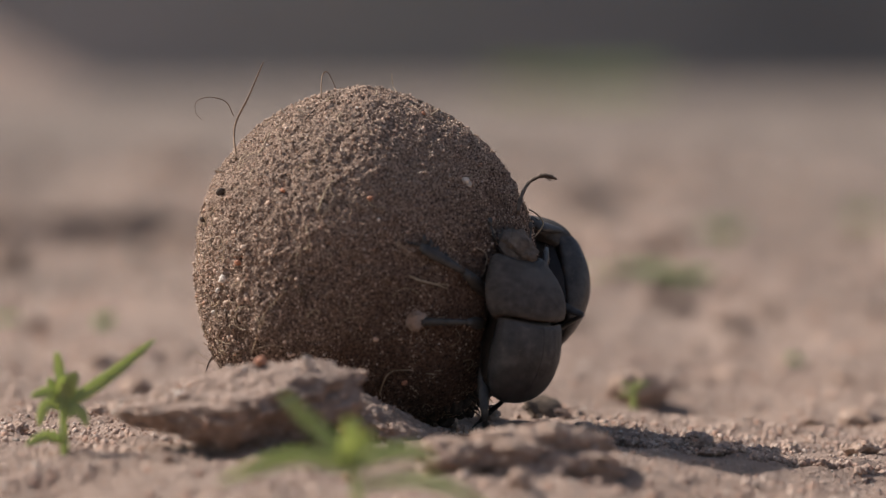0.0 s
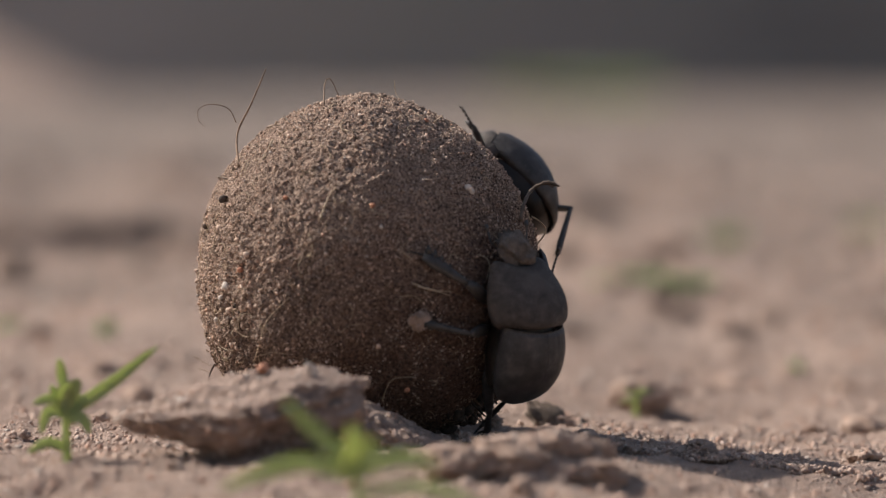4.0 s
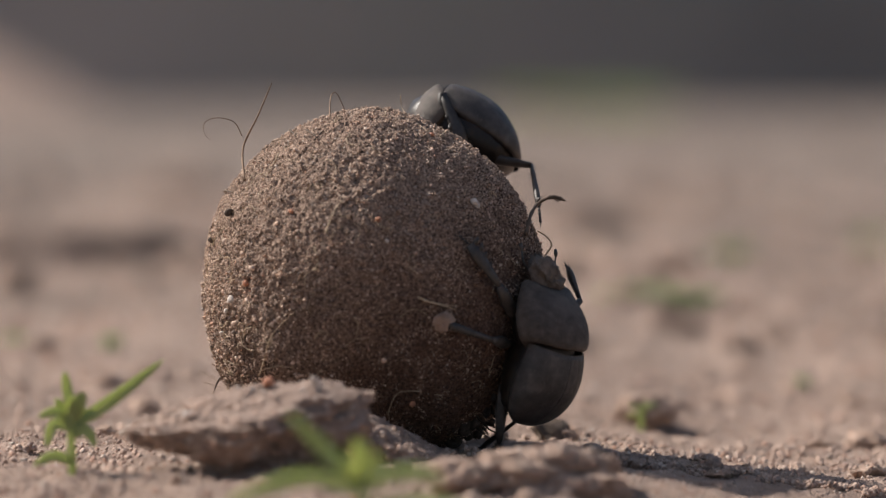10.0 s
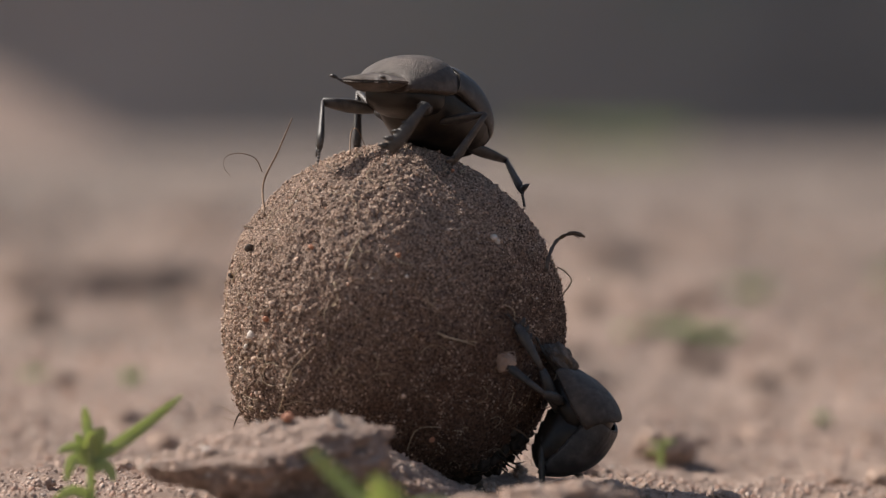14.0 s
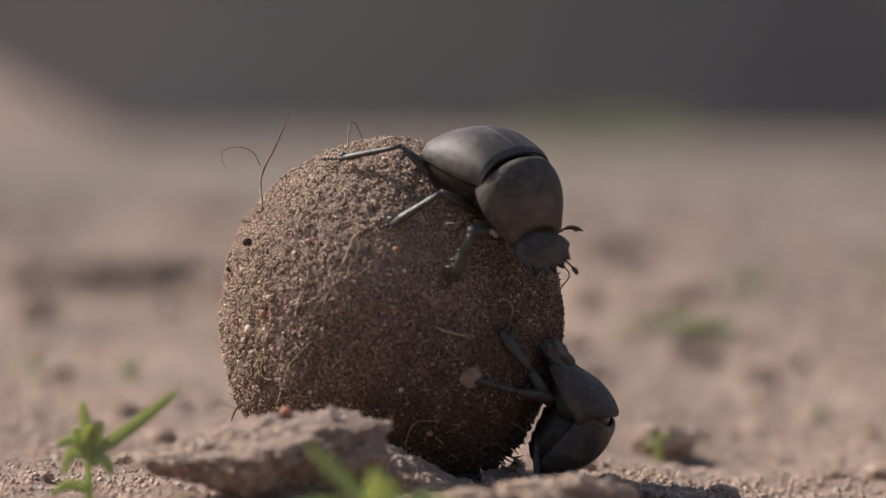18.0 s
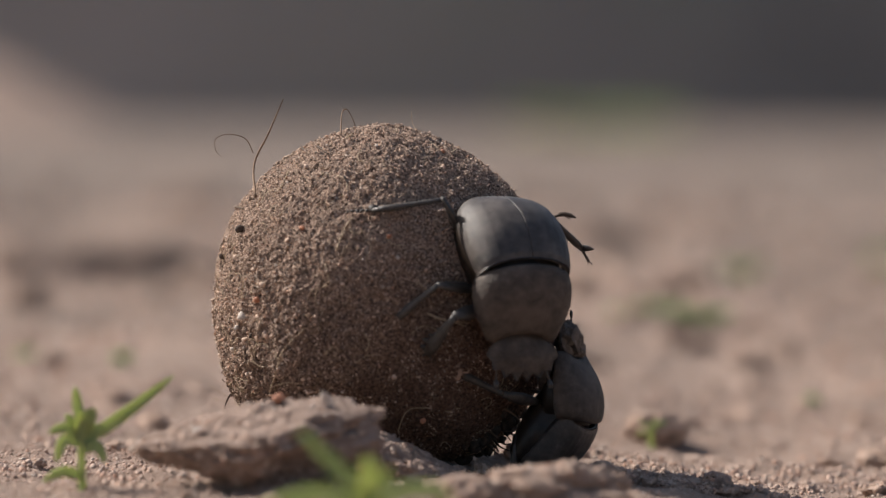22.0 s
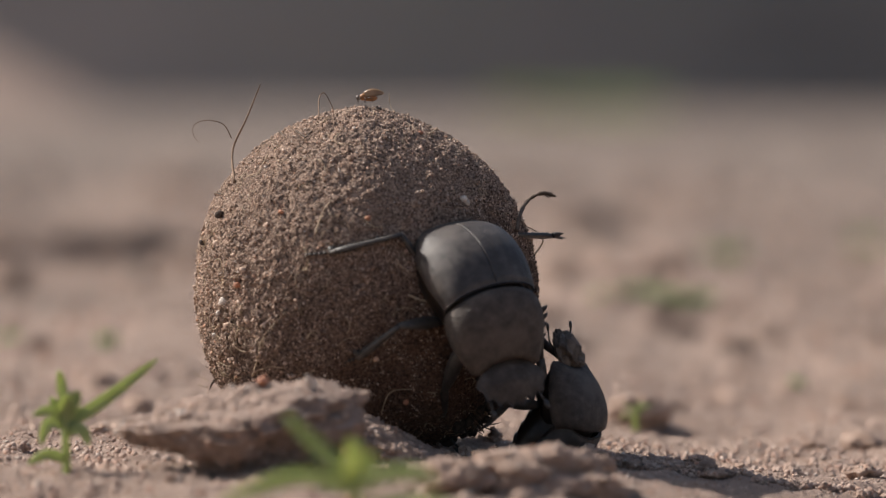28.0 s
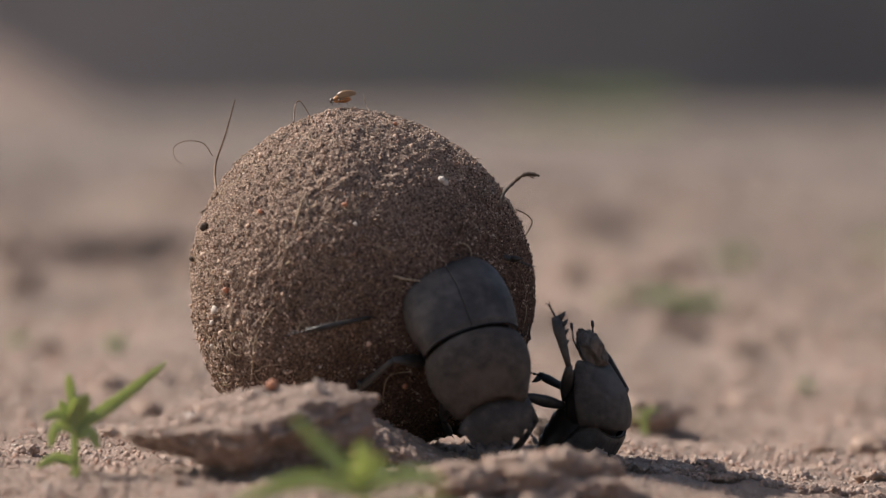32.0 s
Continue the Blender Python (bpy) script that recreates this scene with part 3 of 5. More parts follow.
def build_ball():
    ball = thing("dung_ball", pose(*BALL_C), "large round dung ball crusted with sand grains and dry fibres", "dung ball")
    v, f = ico(8)
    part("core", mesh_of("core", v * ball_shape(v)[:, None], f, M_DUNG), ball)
    rng = np.random.default_rng(8)
    for n, lo, more, power, shape, side in ((130000, 0.00005, 0.00014, 1.8, OCTA, 0), (60000, 0.00011, 0.00020, 2.2, OCTA, 0), (1200, 0.00016, 0.00036, 3.0, ICO1, 0),
                                            (16000, 0.00016, 0.00046, 2.8, ICO1, 1)):
        d = rng.normal(size=(n, 3))
        d /= np.linalg.norm(d, axis=1)[:, None]
        clump = fbm(d[:, 0], d[:, 1], d[:, 2], 0.09, 2, 0.6, 49)
        # damp side, turned from the sun: fewer pale grains there deepen its shade
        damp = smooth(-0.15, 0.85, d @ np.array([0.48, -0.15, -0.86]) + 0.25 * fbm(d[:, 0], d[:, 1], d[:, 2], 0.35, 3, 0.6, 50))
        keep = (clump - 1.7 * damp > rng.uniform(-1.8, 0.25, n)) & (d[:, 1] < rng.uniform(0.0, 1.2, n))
        if side:
            keep = (smooth(0.72, 0.97, d @ np.array([-0.81, -0.45, -0.37])) * 0.45 > rng.random(n))
        d = d[keep]
        size = lo + more * rng.random(len(d)) ** power
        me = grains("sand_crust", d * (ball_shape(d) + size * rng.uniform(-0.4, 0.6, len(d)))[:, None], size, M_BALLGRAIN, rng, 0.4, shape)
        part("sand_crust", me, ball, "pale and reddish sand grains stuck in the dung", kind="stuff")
    # dark crumbs of damp dung between the sand, thicker below to deepen the shade
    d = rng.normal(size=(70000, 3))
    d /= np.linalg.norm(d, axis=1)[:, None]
    damp_shade = smooth(-0.3, 0.6, d @ np.array([0.48, -0.15, -0.86]) + 0.25 * fbm(d[:, 0], d[:, 1], d[:, 2], 0.35, 3, 0.6, 50))
    d = d[(d[:, 1] < rng.uniform(0.0, 1.2, len(d))) & (0.12 + 0.88 * damp_shade > rng.random(len(d)))]
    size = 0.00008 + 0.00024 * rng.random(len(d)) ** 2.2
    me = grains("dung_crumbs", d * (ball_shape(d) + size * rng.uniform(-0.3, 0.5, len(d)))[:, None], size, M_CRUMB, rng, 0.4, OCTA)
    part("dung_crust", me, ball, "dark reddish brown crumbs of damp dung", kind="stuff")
    for kind, pts in FIBRES:
        pts = [on_ball(q) for q in pts]
        line = [q * MM for q in smooth_line(pts)]
        r = FIBRE_R[kind] * MM
        radii = [r * (1 - 0.6 * i / (len(line) - 1)) for i in range(len(line))]
        part("fibre", mesh_of("fibre", *tube(line, radii, 6), M_TWIG if kind == "stub" else M_ROOT if kind in ("stiff", "loop", "curl") else M_STRAW), ball)
    # a bent dark twig sticking out
    line = [q * MM for q in smooth_line([(26.3, -13.1, 7.9), (27.0, -9.3, 10.5), (28.5, -0.6, 12.7), (30.5, -0.7, 13.9), (31.9, -0.8, 14.0), (33.5, -0.9, 13.4)])]
    n = len(line)
    radii = [MM * (0.34 - 0.1 * i / n + 0.08 * math.sin(i * 2.1) + (0.12 if n * 0.6 < i < n * 0.85 else 0)) for i in range(n)]
    radii[-1] = 0.04 * MM
    fork = [q * MM for q in smooth_line([(31.2, -0.8, 14.0), (31.9, -0.6, 13.5), (32.4, -0.4, 13.2)])]
    part("twig", mesh_of("twig", *join(tube(line, radii, 8), tube(fork, [0.12 * MM] * len(fork), 5)), M_TWIG), ball, "bent dark twig sticking out")
    # a pale bent straw at the rim
    line = [q * MM for q in smooth_line([(28.6, -0.5, 8.2), (30.2, -0.6, 7.2), (31.1, -0.6, 5.6), (29.6, -0.6, 3.4)])]
    part("straw", mesh_of("straw", *tube(line, [0.24 * MM] * len(line), 7, 0.5), M_STRAW), ball, "pale bent straw")
    # short whiskers that stand off the crust
    for i in range(110):
        a = Vector((rng.normal(), rng.uniform(-0.9, 0.3), rng.normal())).normalized()
        b = Vector(rng.normal(size=3)) * 0.9 + a * 0.6
        length = rng.uniform(0.5, 1.7) * MM
        p0 = a * float(ball_shape(np.array([a[:]]))[0])
        p1 = p0 + b.normalized() * length * 0.6
        p2 = p1 + (b.normalized() + Vector(rng.normal(size=3)) * 0.4).normalized() * length * 0.5
        part("whisker", mesh_of("whisker", *tube([p0, p1, p2], [0.06 * MM, 0.05 * MM, 0.02 * MM], 4), M_STRAW if i % 3 else M_ROOT), ball)
    # fine fibres pressed into the crust
    for i in range(150):
        a = Vector((rng.normal() - 0.5, -abs(rng.normal()) - 0.1, rng.normal() - 0.2)).normalized()
        b = Vector(rng.normal(size=3))
        b = (b - a * b.dot(a)).normalized()
        c = a.cross(b)
        length, curl = rng.uniform(0.05, 0.16), rng.uniform(-0.06, 0.06)
        pts = []
        for k in range(5):
            u = (k / 4 - 0.5) * length
            q = (a + b * u + c * curl * (4 * (k / 4 - 0.5) ** 2)).normalized()
            pts.append(q * (float(ball_shape(np.array([q[:]]))[0]) * (1.009 + (0.03 * max(0, k - 3) if i % 4 == 0 else 0))))
        part("fibre", mesh_of("fibre", *tube(smooth_line(pts, 3), [0.06 * MM * rng.uniform(0.6, 1.4)] * 13, 5), M_STRAW if i % 3 else M_ROOT), ball)
    # a mat of brown fibres low on the sunny side
    for i in range(60):
        a = Vector((-0.80 + rng.normal() * 0.10, -0.42 + rng.normal() * 0.22, -0.42 + rng.normal() * 0.20)).normalized()
        b = Vector(rng.normal(size=3))
        b = (b - a * b.dot(a)).normalized()
        c = a.cross(b) * rng.uniform(-0.5, 0.5)
        skin, length = float(ball_shape(np.array([a[:]]))[0]), rng.uniform(0.8, 2.6) * MM
        pts = [a * skin, a * (skin + 0.5 * MM) + (b + c) * length * 0.4, a * (skin + rng.uniform(0.1, 0.8) * MM) + (b - c) * length]
        part("fibre", mesh_of("fibre", *tube(smooth_line(pts, 3), [w * MM for w in (0.09, 0.09, 0.08, 0.08, 0.07, 0.05, 0.03)], 5), M_ROOT if i % 2 else M_STRAW), ball)
    # single stones and crumbs that stand out; first two dark ones replace shaded holes
    for i, (x, y, z, size, mat) in enumerate([
            (17.8, -19.3, 14.0, 0.75, M_PEBBLE_PALE), (18.4, -18.9, 13.4, 0.6, M_PEBBLE_PALE), (6.5, -21.4, -19.7, 0.55, M_PEBBLE_RED), (-21.7, -20.4, -0.3, 0.6, M_PEBBLE_RED),
            (-24.3, -16.9, -3.3, 0.8, M_PEBBLE_PALE), (1.0, -27.7, 10.8, 0.5, M_PEBBLE_RED), (-14.1, -23.2, 12.3, 0.45, M_PEBBLE_RED), (-24.8, -11.7, 11.6, 0.9, M_PEBBLE_DARK),
            (-28.2, -6.9, 6.7, 0.6, M_PEBBLE_DARK), (-24.9, -15.4, -5.2, 0.5, M_PEBBLE_PALE), (-25.5, -12.5, -9.0, 0.55, M_PEBBLE_PALE), (2.4, -28.8, 7.2, 0.45, M_PEBBLE_PALE),
            (-22.5, -18.6, -6.4, 0.5, M_PEBBLE_DARK), (10.5, -10.0, 26.0, 0.5, M_PEBBLE_RED)]):
        d = Vector((x, y, z)).normalized()
        me = rock_mesh("pebble", size * MM, size * MM * 0.8, size * MM * 0.9, 130 + i, mat, 0.25, 2)
        part("pebble", me, ball, at=Matrix.Translation(d * (float(ball_shape(np.array([d[:]]))[0]) + 0.45 * size * MM)) @ pose(0, 0, 0, 40 * i, 70 * i, 0))
    # torn dark fibrous dung hanging below, on the beetle's side
    for i in range(26):
        a = Vector((rng.uniform(0.40, 0.82), rng.uniform(-0.5, 0.2), rng.uniform(-0.88, -0.62))).normalized()
        size = rng.uniform(0.5, 1.3) * MM
        p = a * (float(ball_shape(np.array([a[:]]))[0]) + size * 0.3)
        if p.z - size > -0.0298:
            part("dung_lump", rock_mesh("dung_lump", size, size * 0.8, size * 0.9, 340 + i, M_PEBBLE_DARK, 0.5, 3), ball, at=Matrix.Translation(p) @ pose(0, 0, 0, 50 * i, 80 * i, 0))
    for i in range(30):
        a = Vector((rng.uniform(0.42, 0.82), rng.uniform(-0.5, 0.25), rng.uniform(-0.86, -0.62))).normalized()
        skin = float(ball_shape(np.array([a[:]]))[0])
        mid = a * (skin + rng.uniform(0.0006, 0.0018)) + Vector((rng.uniform(-1.0, 1.0), rng.uniform(-1, 1), 0)) * MM
        tip = mid + Vector((rng.uniform(-1.6, 2.2), rng.uniform(-1.5, 1.5), rng.uniform(-1.2, 0.8))) * MM
        tip.z = max(tip.z, -0.0292)
        part("dung_shred", mesh_of("dung_shred", *tube(smooth_line([a * skin * 0.98, mid, tip], 3), [w * MM for w in (0.3, 0.26, 0.22, 0.16, 0.12, 0.09, 0.04)], 6), M_PEBBLE_DARK if i % 3 else M_ROOT), ball)
    return ball


BALL = build_ball()


# ---- beetles; millimetres in the thing's own space: x right, y to the head, z to the back ----
def loft(sections, n=28, p=1.0):
    """A closed body of rings. Each section: y, half width, top, edge height, bottom, and the y shift at its sides."""
    verts = []
    for y, hw, top, edge, bot, bow in sections:
        for i in range(n):
            t = 2 * math.pi * i / n
            c, s = math.cos(t), math.sin(t)
            x = hw * math.copysign(abs(c) ** p, c)
            z = edge + (top - edge) * s ** 0.85 if s >= 0 else edge + (edge - bot) * -((-s) ** 0.8)
            verts.append((x * MM, (y + bow * (abs(c) ** 2)) * MM, z * MM))
    rows = len(sections)
    faces = grid_faces(rows, n, True)
    faces.append(tuple(range(n))[::-1])
    faces.append(tuple((rows - 1) * n + i for i in range(n)))
    return verts, faces


def elytron_mesh(side):
    """One wing case: a curved shell of real thickness from the seam to the side edge."""
    rows = 64
    across = [0, 0.006, 0.02, 0.04] + [k / 27 for k in range(2, 28)]
    cols = len(across)
    verts = []
    for r in range(rows):
        s = r / (rows - 1)
        e = s * 1.2 if s < 0.5 else 1 - 0.4 * ((1 - s) / 0.5) ** 1.9
        y = -17.5 * e
        w = 9.4 * max(0.0, 1 - e ** 5.4) ** 0.48 * (0.90 + 0.10 * math.sin(min(e / 0.4, 1) * math.pi / 2))
        w = max(w, 0.3)
        edge = 1.3 - 2.9 * e
        top = edge + 0.2 + (4.8 + 0.5 * math.sin(min(e / 0.7, 1) * math.pi) + 2.9 * e) * (1 - e ** 3.6)
        lip = 0.35 * (1 - min(r / 2.8, 1)) + 0.45 * (1 - min((rows - 1 - r) / 3.8, 1))
        ring = []
        for i, u in enumerate(across):
            t = u * math.pi * 0.5
            groove = 0.04 * (1 - math.cos(u * 14 * math.pi)) * (1 - e)
            ring.append((0.05 + (w - 0.05) * math.sin(t) ** 0.9, edge + (top - edge) * math.cos(t) ** 0.72 - lip - groove - (0.03 if i == 0 else 0)))
        for i in range(cols - 1, -1, -1):
            x, z = ring[i]
            ring.append((0.05 + (x - 0.05) * 0.93, z - 0.45 - (0.5 if i == cols - 1 else 0)))
        for x, z in ring:
            verts.append((side * x * MM, (y - 0.5 + 1.3 * (x / 9.9) ** 2 * (1 - e)) * MM, z * MM))
    n = cols * 2
    faces = grid_faces(rows, n, True)
    faces += [tuple(range(n)), tuple((rows - 1) * n + i for i in range(n))[::-1]]
    if side < 0:
        faces = [q[::-1] for q in faces]
    return verts, faces


HEAD_SIDE = [(0.0, 17.2), (0.9, 18.7), (1.8, 17.2), (3.0, 18.1), (3.7, 16.6), (4.9, 16.8), (5.2, 15.2), (6.1, 14.2), (5.6, 13.0), (4.7, 12.2), (4.2, 11.2), (2.2, 10.6)]


def head_shape(narrow=1.0):
    """Flat shovel head: a toothed front edge, angled cheeks and a low ridge."""
    line = HEAD_SIDE + [(0.0, 10.4)] + [(-x, y) for x, y in HEAD_SIDE[:0:-1]]
    n, rings = len(line), 8
    top, bot = [], []
    for r in range(rings):
        rho = r / (rings - 1)
        for x, y in line:
            px, py = x * rho * narrow, 13.6 + (y - 13.6) * rho
            z = 1.1 * (1 - rho ** 2.2) ** 0.8 - 0.045 * max(py - 14.5, 0) ** 1.5 + 0.25 * math.exp(-((py - 14.4) / 0.35) ** 2) * (1 - rho)
            top.append((px * MM, py * MM, (z + 0.3) * MM))
            bot.append((px * MM * 0.96, py * MM, (-1.5 * (1 - rho ** 2) - 0.045 * max(py - 14.5, 0) ** 1.5 - 0.08) * MM))
    verts, o = top + bot, rings * n
    faces = grid_faces(rings, n, True) + [tuple(i + o for i in q)[::-1] for q in grid_faces(rings, n, True)]
    for i in range(n):
        k = (i + 1) % n
        faces.append(((rings - 1) * n + i, o + (rings - 1) * n + i, o + (rings - 1) * n + k, (rings - 1) * n + k))
    return verts, [q[::-1] for q in faces]


def limb(length, widths, flat=0.6, teeth=(), bristles=0, seed=1):
    """A leg segment along +y with a given width profile, teeth on its +x side and short bristles."""
    n = len(widths)
    pts = [(0, length * i / (n - 1) * MM, 0) for i in range(n)]
    pieces = [tube(pts, [w * MM for w in widths], 10, flat)]
    for at, size in teeth:
        y = length * at
        w = widths[min(int(at * (n - 1)), n - 1)]
        pieces.append(tube([(w * 0.5 * MM, (y - 0.2) * MM, 0), ((w * 0.8 + size * 0.5) * MM, (y + size * 0.25) * MM, 0),
                            ((w * 0.8 + size) * MM, (y + size * 0.6) * MM, 0)], [size * 0.55 * MM, size * 0.38 * MM, 0.06 * MM], 7, 0.7))
    rng = random.Random(seed)
    for b in range(bristles):
        y = length * (0.2 + 0.8 * rng.random())
        w = widths[min(int(y / length * (n - 1)), n - 1)]
        a = rng.uniform(0, 2 * math.pi)
        d = Vector((math.cos(a), 0.9, math.sin(a) * flat))
        o = Vector((math.cos(a) * w * 0.8, y, math.sin(a) * w * flat * 0.8))
        pieces.append(tube([tuple(o * MM), tuple((o + d * 0.5) * MM)], [0.07 * MM, 0.02 * MM], 4))
    return join(*pieces)


def tarsus_shape(length):
    pieces = []
    for i in range(5):
        y0, y1 = length * i / 5, length * (i + 0.85) / 5
        pieces.append(tube([(0, y0 * MM, 0), (0, (y0 + y1) / 2 * MM, 0), (0, y1 * MM, 0)], [0.16 * MM, 0.30 * MM, 0.2 * MM], 7))
    for s in (-1, 1):
        pieces.append(tube([(0, length * MM * 0.97, 0), (s * 0.4 * MM, (length + 0.45) * MM, 0), (s * 0.35 * MM, (length + 0.8) * MM, -0.25 * MM)],
                           [0.1 * MM, 0.08 * MM, 0.02 * MM], 5))
    return join(*pieces)


# leg kinds: root on the body, femur and tibia lengths
LEGS = {
    "front": ((5.2, 7.0, -3.4), 9.2, 10.0),
    "mid": ((5.4, -0.8, -5.0), 9.6, 10.4),
    "hind": ((5.0, -8.5, -5.2), 11.2, 12.4),
}


def slim(shape, by):
    """The same shape, narrower."""
    return [(x * by, y, z) for x, y, z in shape[0]], shape[1]


def stretched(shape, ahead, behind):
    """The same shape, its part before and its part behind the waist lengthened."""
    return [(x, y * (ahead if y > 0 else behind), z) for x, y, z in shape[0]], shape[1]


def build_beetle(label, scale, muddy, girth=1.0, shield=1.0, rear=1.0):
    b = thing("dung_beetle", pose(0, 0, 0), label, "beetle", "dung beetles at the ball")
    b.scale = (scale,) * 3
    belly = loft([(-17.0, 2.5, -1.4, -2.4, -3.6, 0), (-15.6, 5.6, 0.5, -2.2, -5.2, 0), (-13.4, 7.9, 2.6, -1.9, -6.6, 0), (-13.0, 7.9, 2.8, -1.9, -6.2, 0), (-11, 8.7, 3.6, -1.6, -7.1, 0), (-10.6, 8.7, 3.6, -1.6, -6.7, 0),
                  (-8, 9.0, 4.2, -1.3, -7.4, 0), (-7.6, 9.0, 4.2, -1.3, -7.0, 0), (-5, 8.8, 4.6, -1.2, -7.6, 0), (-4.6, 8.7, 4.6, -1.2, -7.2, 0), (-2, 8.0, 4.8, -1.0, -7.5, 0),
                  (0, 7.6, 4.7, -0.8, -7.0, 0), (1.6, 7.0, 4.2, -0.9, -6.2, 0), (3.4, 5.6, 3.0, -1.4, -5.0, 0), (5.0, 3.4, 1.2, -1.8, -3.6, 0)])
    part("abdomen", mesh_of("abdomen", *stretched(slim(belly, girth), 1.0, rear), M_BELLY), b, "dark glossy underside")
    for side in (-1, 1):
        part("elytron", mesh_of("elytron", *stretched(slim(elytron_mesh(side), girth), 1.0, rear), M_CHITIN), b)
    pro = loft([(0.6, 6.6, 4.9, 1.2, 0.4, 0.8), (-0.1, 7.7, 5.8, 0.9, 0.0, 1.3), (0.1, 8.25, 6.25, 0.8, -0.2, 1.5), (0.9, 8.65, 6.55, 0.6, -0.4, 1.4), (2.4, 8.95, 6.75, 0.5, -0.5, 1.1),
                (4.2, 9.0, 6.6, 0.4, -0.6, 0.8), (6.0, 8.85, 6.1, 0.3, -0.6, 0.5), (7.8, 8.3, 5.3, 0.2, -0.7, 0.4), (9.4, 7.4, 4.2, 0.1, -0.7, 0.6),
                (10.6, 6.4, 3.2, 0.0, -0.8, 1.4), (11.1, 5.2, 2.6, 0.0, -0.8, 1.5), (10.8, 4.4, 1.8, 0.0, -0.8, 1.2)], 56, 0.9)
    part("pronotum", mesh_of("pronotum", *stretched(pro, shield, 1.0), M_SHIELD), b)
    chest = loft([(0.8, 5.4, 3.0, -1.2, -3.6, 0.4), (1.6, 6.6, 4.0, -1.0, -4.4, 0.4), (3.6, 7.2, 4.4, -1.0, -4.8, 0.3), (5.8, 7.0, 4.0, -1.0, -4.6, 0.2), (7.8, 6.2, 3.2, -1.0, -4.1, 0.3),
                  (9.6, 4.9, 2.0, -0.9, -3.3, 0.5), (10.6, 4.0, 1.2, -0.9, -2.6, 0.6)], 36, 0.95)
    part("prothorax", mesh_of("prothorax", *stretched(chest, shield, 1.0), M_BELLY), b, "dark glossy underside of the shield")
    head = part("head", mesh_of("head", *head_shape(0.74 if muddy else 1.12), M_MUD if muddy else M_SHIELD), b, "head caked with pale soil" if muddy else "flat toothed head",
                Matrix.Translation((0, (12.5 + 11.0 * (shield - 1)) * MM, 0.6 * MM)) @ pose(0, 0, 0, -14 if muddy else 0) @ Matrix.Translation((0, -12.0 * MM, 0)))
    if muddy:
        lumps = []
        for k, (x, y, z, wide, long, high) in enumerate([(0.0, 14.0, 1.3, 3.0, 2.8, 1.4), (1.6, 12.4, 1.3, 2.0, 1.8, 1.2), (-1.4, 15.8, 0.7, 1.9, 1.7, 1.0), (1.5, 16.2, 0.4, 1.5, 1.6, 1.0)]):
            q, f = rock_shape(wide * MM, long * MM, high * MM, 360 + k, 0.35, 4, 0.3, crumble=0.0002)
            lumps.append((q + np.array((x, y, z)) * MM, [tuple(int(i) for i in g) for g in f]))
        part("mud_crust", mesh_of("mud_crust", *join(*lumps), M_MUD), head, "rough cake of dried mud", kind="stuff")
    for side in (-1, 1):
        v, f = join(tube([(side * 3.2 * MM, 14.5 * MM, -0.6 * MM), (side * 4.6 * MM, 16.5 * MM, -0.4 * MM), (side * 5.0 * MM, 18.4 * MM, 0.2 * MM)], [0.22 * MM, 0.18 * MM, 0.2 * MM], 6),
                    tube([(side * 5.0 * MM, 18.3 * MM, 0.2 * MM), (side * 5.05 * MM, 19.0 * MM, 0.35 * MM), (side * 5.1 * MM, 19.8 * MM, 0.5 * MM)], [0.25 * MM, 0.55 * MM, 0.4 * MM], 7, 0.6))
        part("antenna", mesh_of("antenna", v, f, M_CHITIN_LEG), head)
    legs = {}
    for kind, (root, lf, lt) in LEGS.items():
        for side in (-1, 1):
            if kind == "front":
                fem = limb(lf, [0.8, 1.3, 1.45, 1.2, 0.8], 0.7)
                tib = limb(lt, [0.6, 0.85, 1.1, 1.35, 1.0], 0.5, [(0.45, 0.8), (0.65, 1.0), (0.82, 1.15), (0.97, 1.2)], 14, 3)
            elif kind == "mid":
                fem = limb(lf, [0.6, 1.1, 1.25, 1.0, 0.6], 0.65)
                tib = limb(lt, [0.5, 0.58, 0.66, 0.78, 0.9, 0.6], 0.75, [(0.97, 1.3)], 26, 4)
            else:
                fem = limb(lf, [0.6, 1.1, 1.2, 0.95, 0.6], 0.6)
                tib = limb(lt, [0.5, 0.55, 0.62, 0.7, 0.78, 0.5], 0.75, [(0.97, 1.4)], 34, 5)
            fo = part("femur", mesh_of("femur", *fem, M_CHITIN_LEG), b)
            to = part("tibia", mesh_of("tibia", *tib, M_CHITIN_LEG), b)
            ts = part("tarsus", mesh_of("tarsus", *tarsus_shape(3.0 if kind == "front" else 4.2), M_CHITIN_LEG), to, "thin clawed foot",
                      pose(0, lt * 0.97 * MM, 0, 0, 0, -14 * side))
            legs[kind, side] = (fo, to)
    return b, legs


BEETLE_A, LEGS_A = build_beetle("dusty black dung beetle with soiled head, upright against the ball", 0.88, True, 0.80, 1.14, 0.87)


def clump_mesh():
    v, f = rock_shape(2.2 * MM, 2.0 * MM, 1.5 * MM, 301, 0.4, 4)
    rng = random.Random(77)
    wisps = []
    for i in range(16):
        a = Vector((rng.gauss(0, 1), rng.gauss(0, 1), rng.gauss(0, 1))).normalized() * 1.8 * MM
        b = Vector((rng.gauss(0, 1), rng.gauss(0, 1), rng.gauss(0, 1))).normalized() * 1.9 * MM
        wisps.append(tube(smooth_line([a, a + b * 0.5 + a * 0.2, a + b], 3), [0.08 * MM] * 7, 4))
    return mesh_of("dirt_clump", *join((v.tolist(), [tuple(int(i) for i in q) for q in f]), *wisps), M_CLOD)


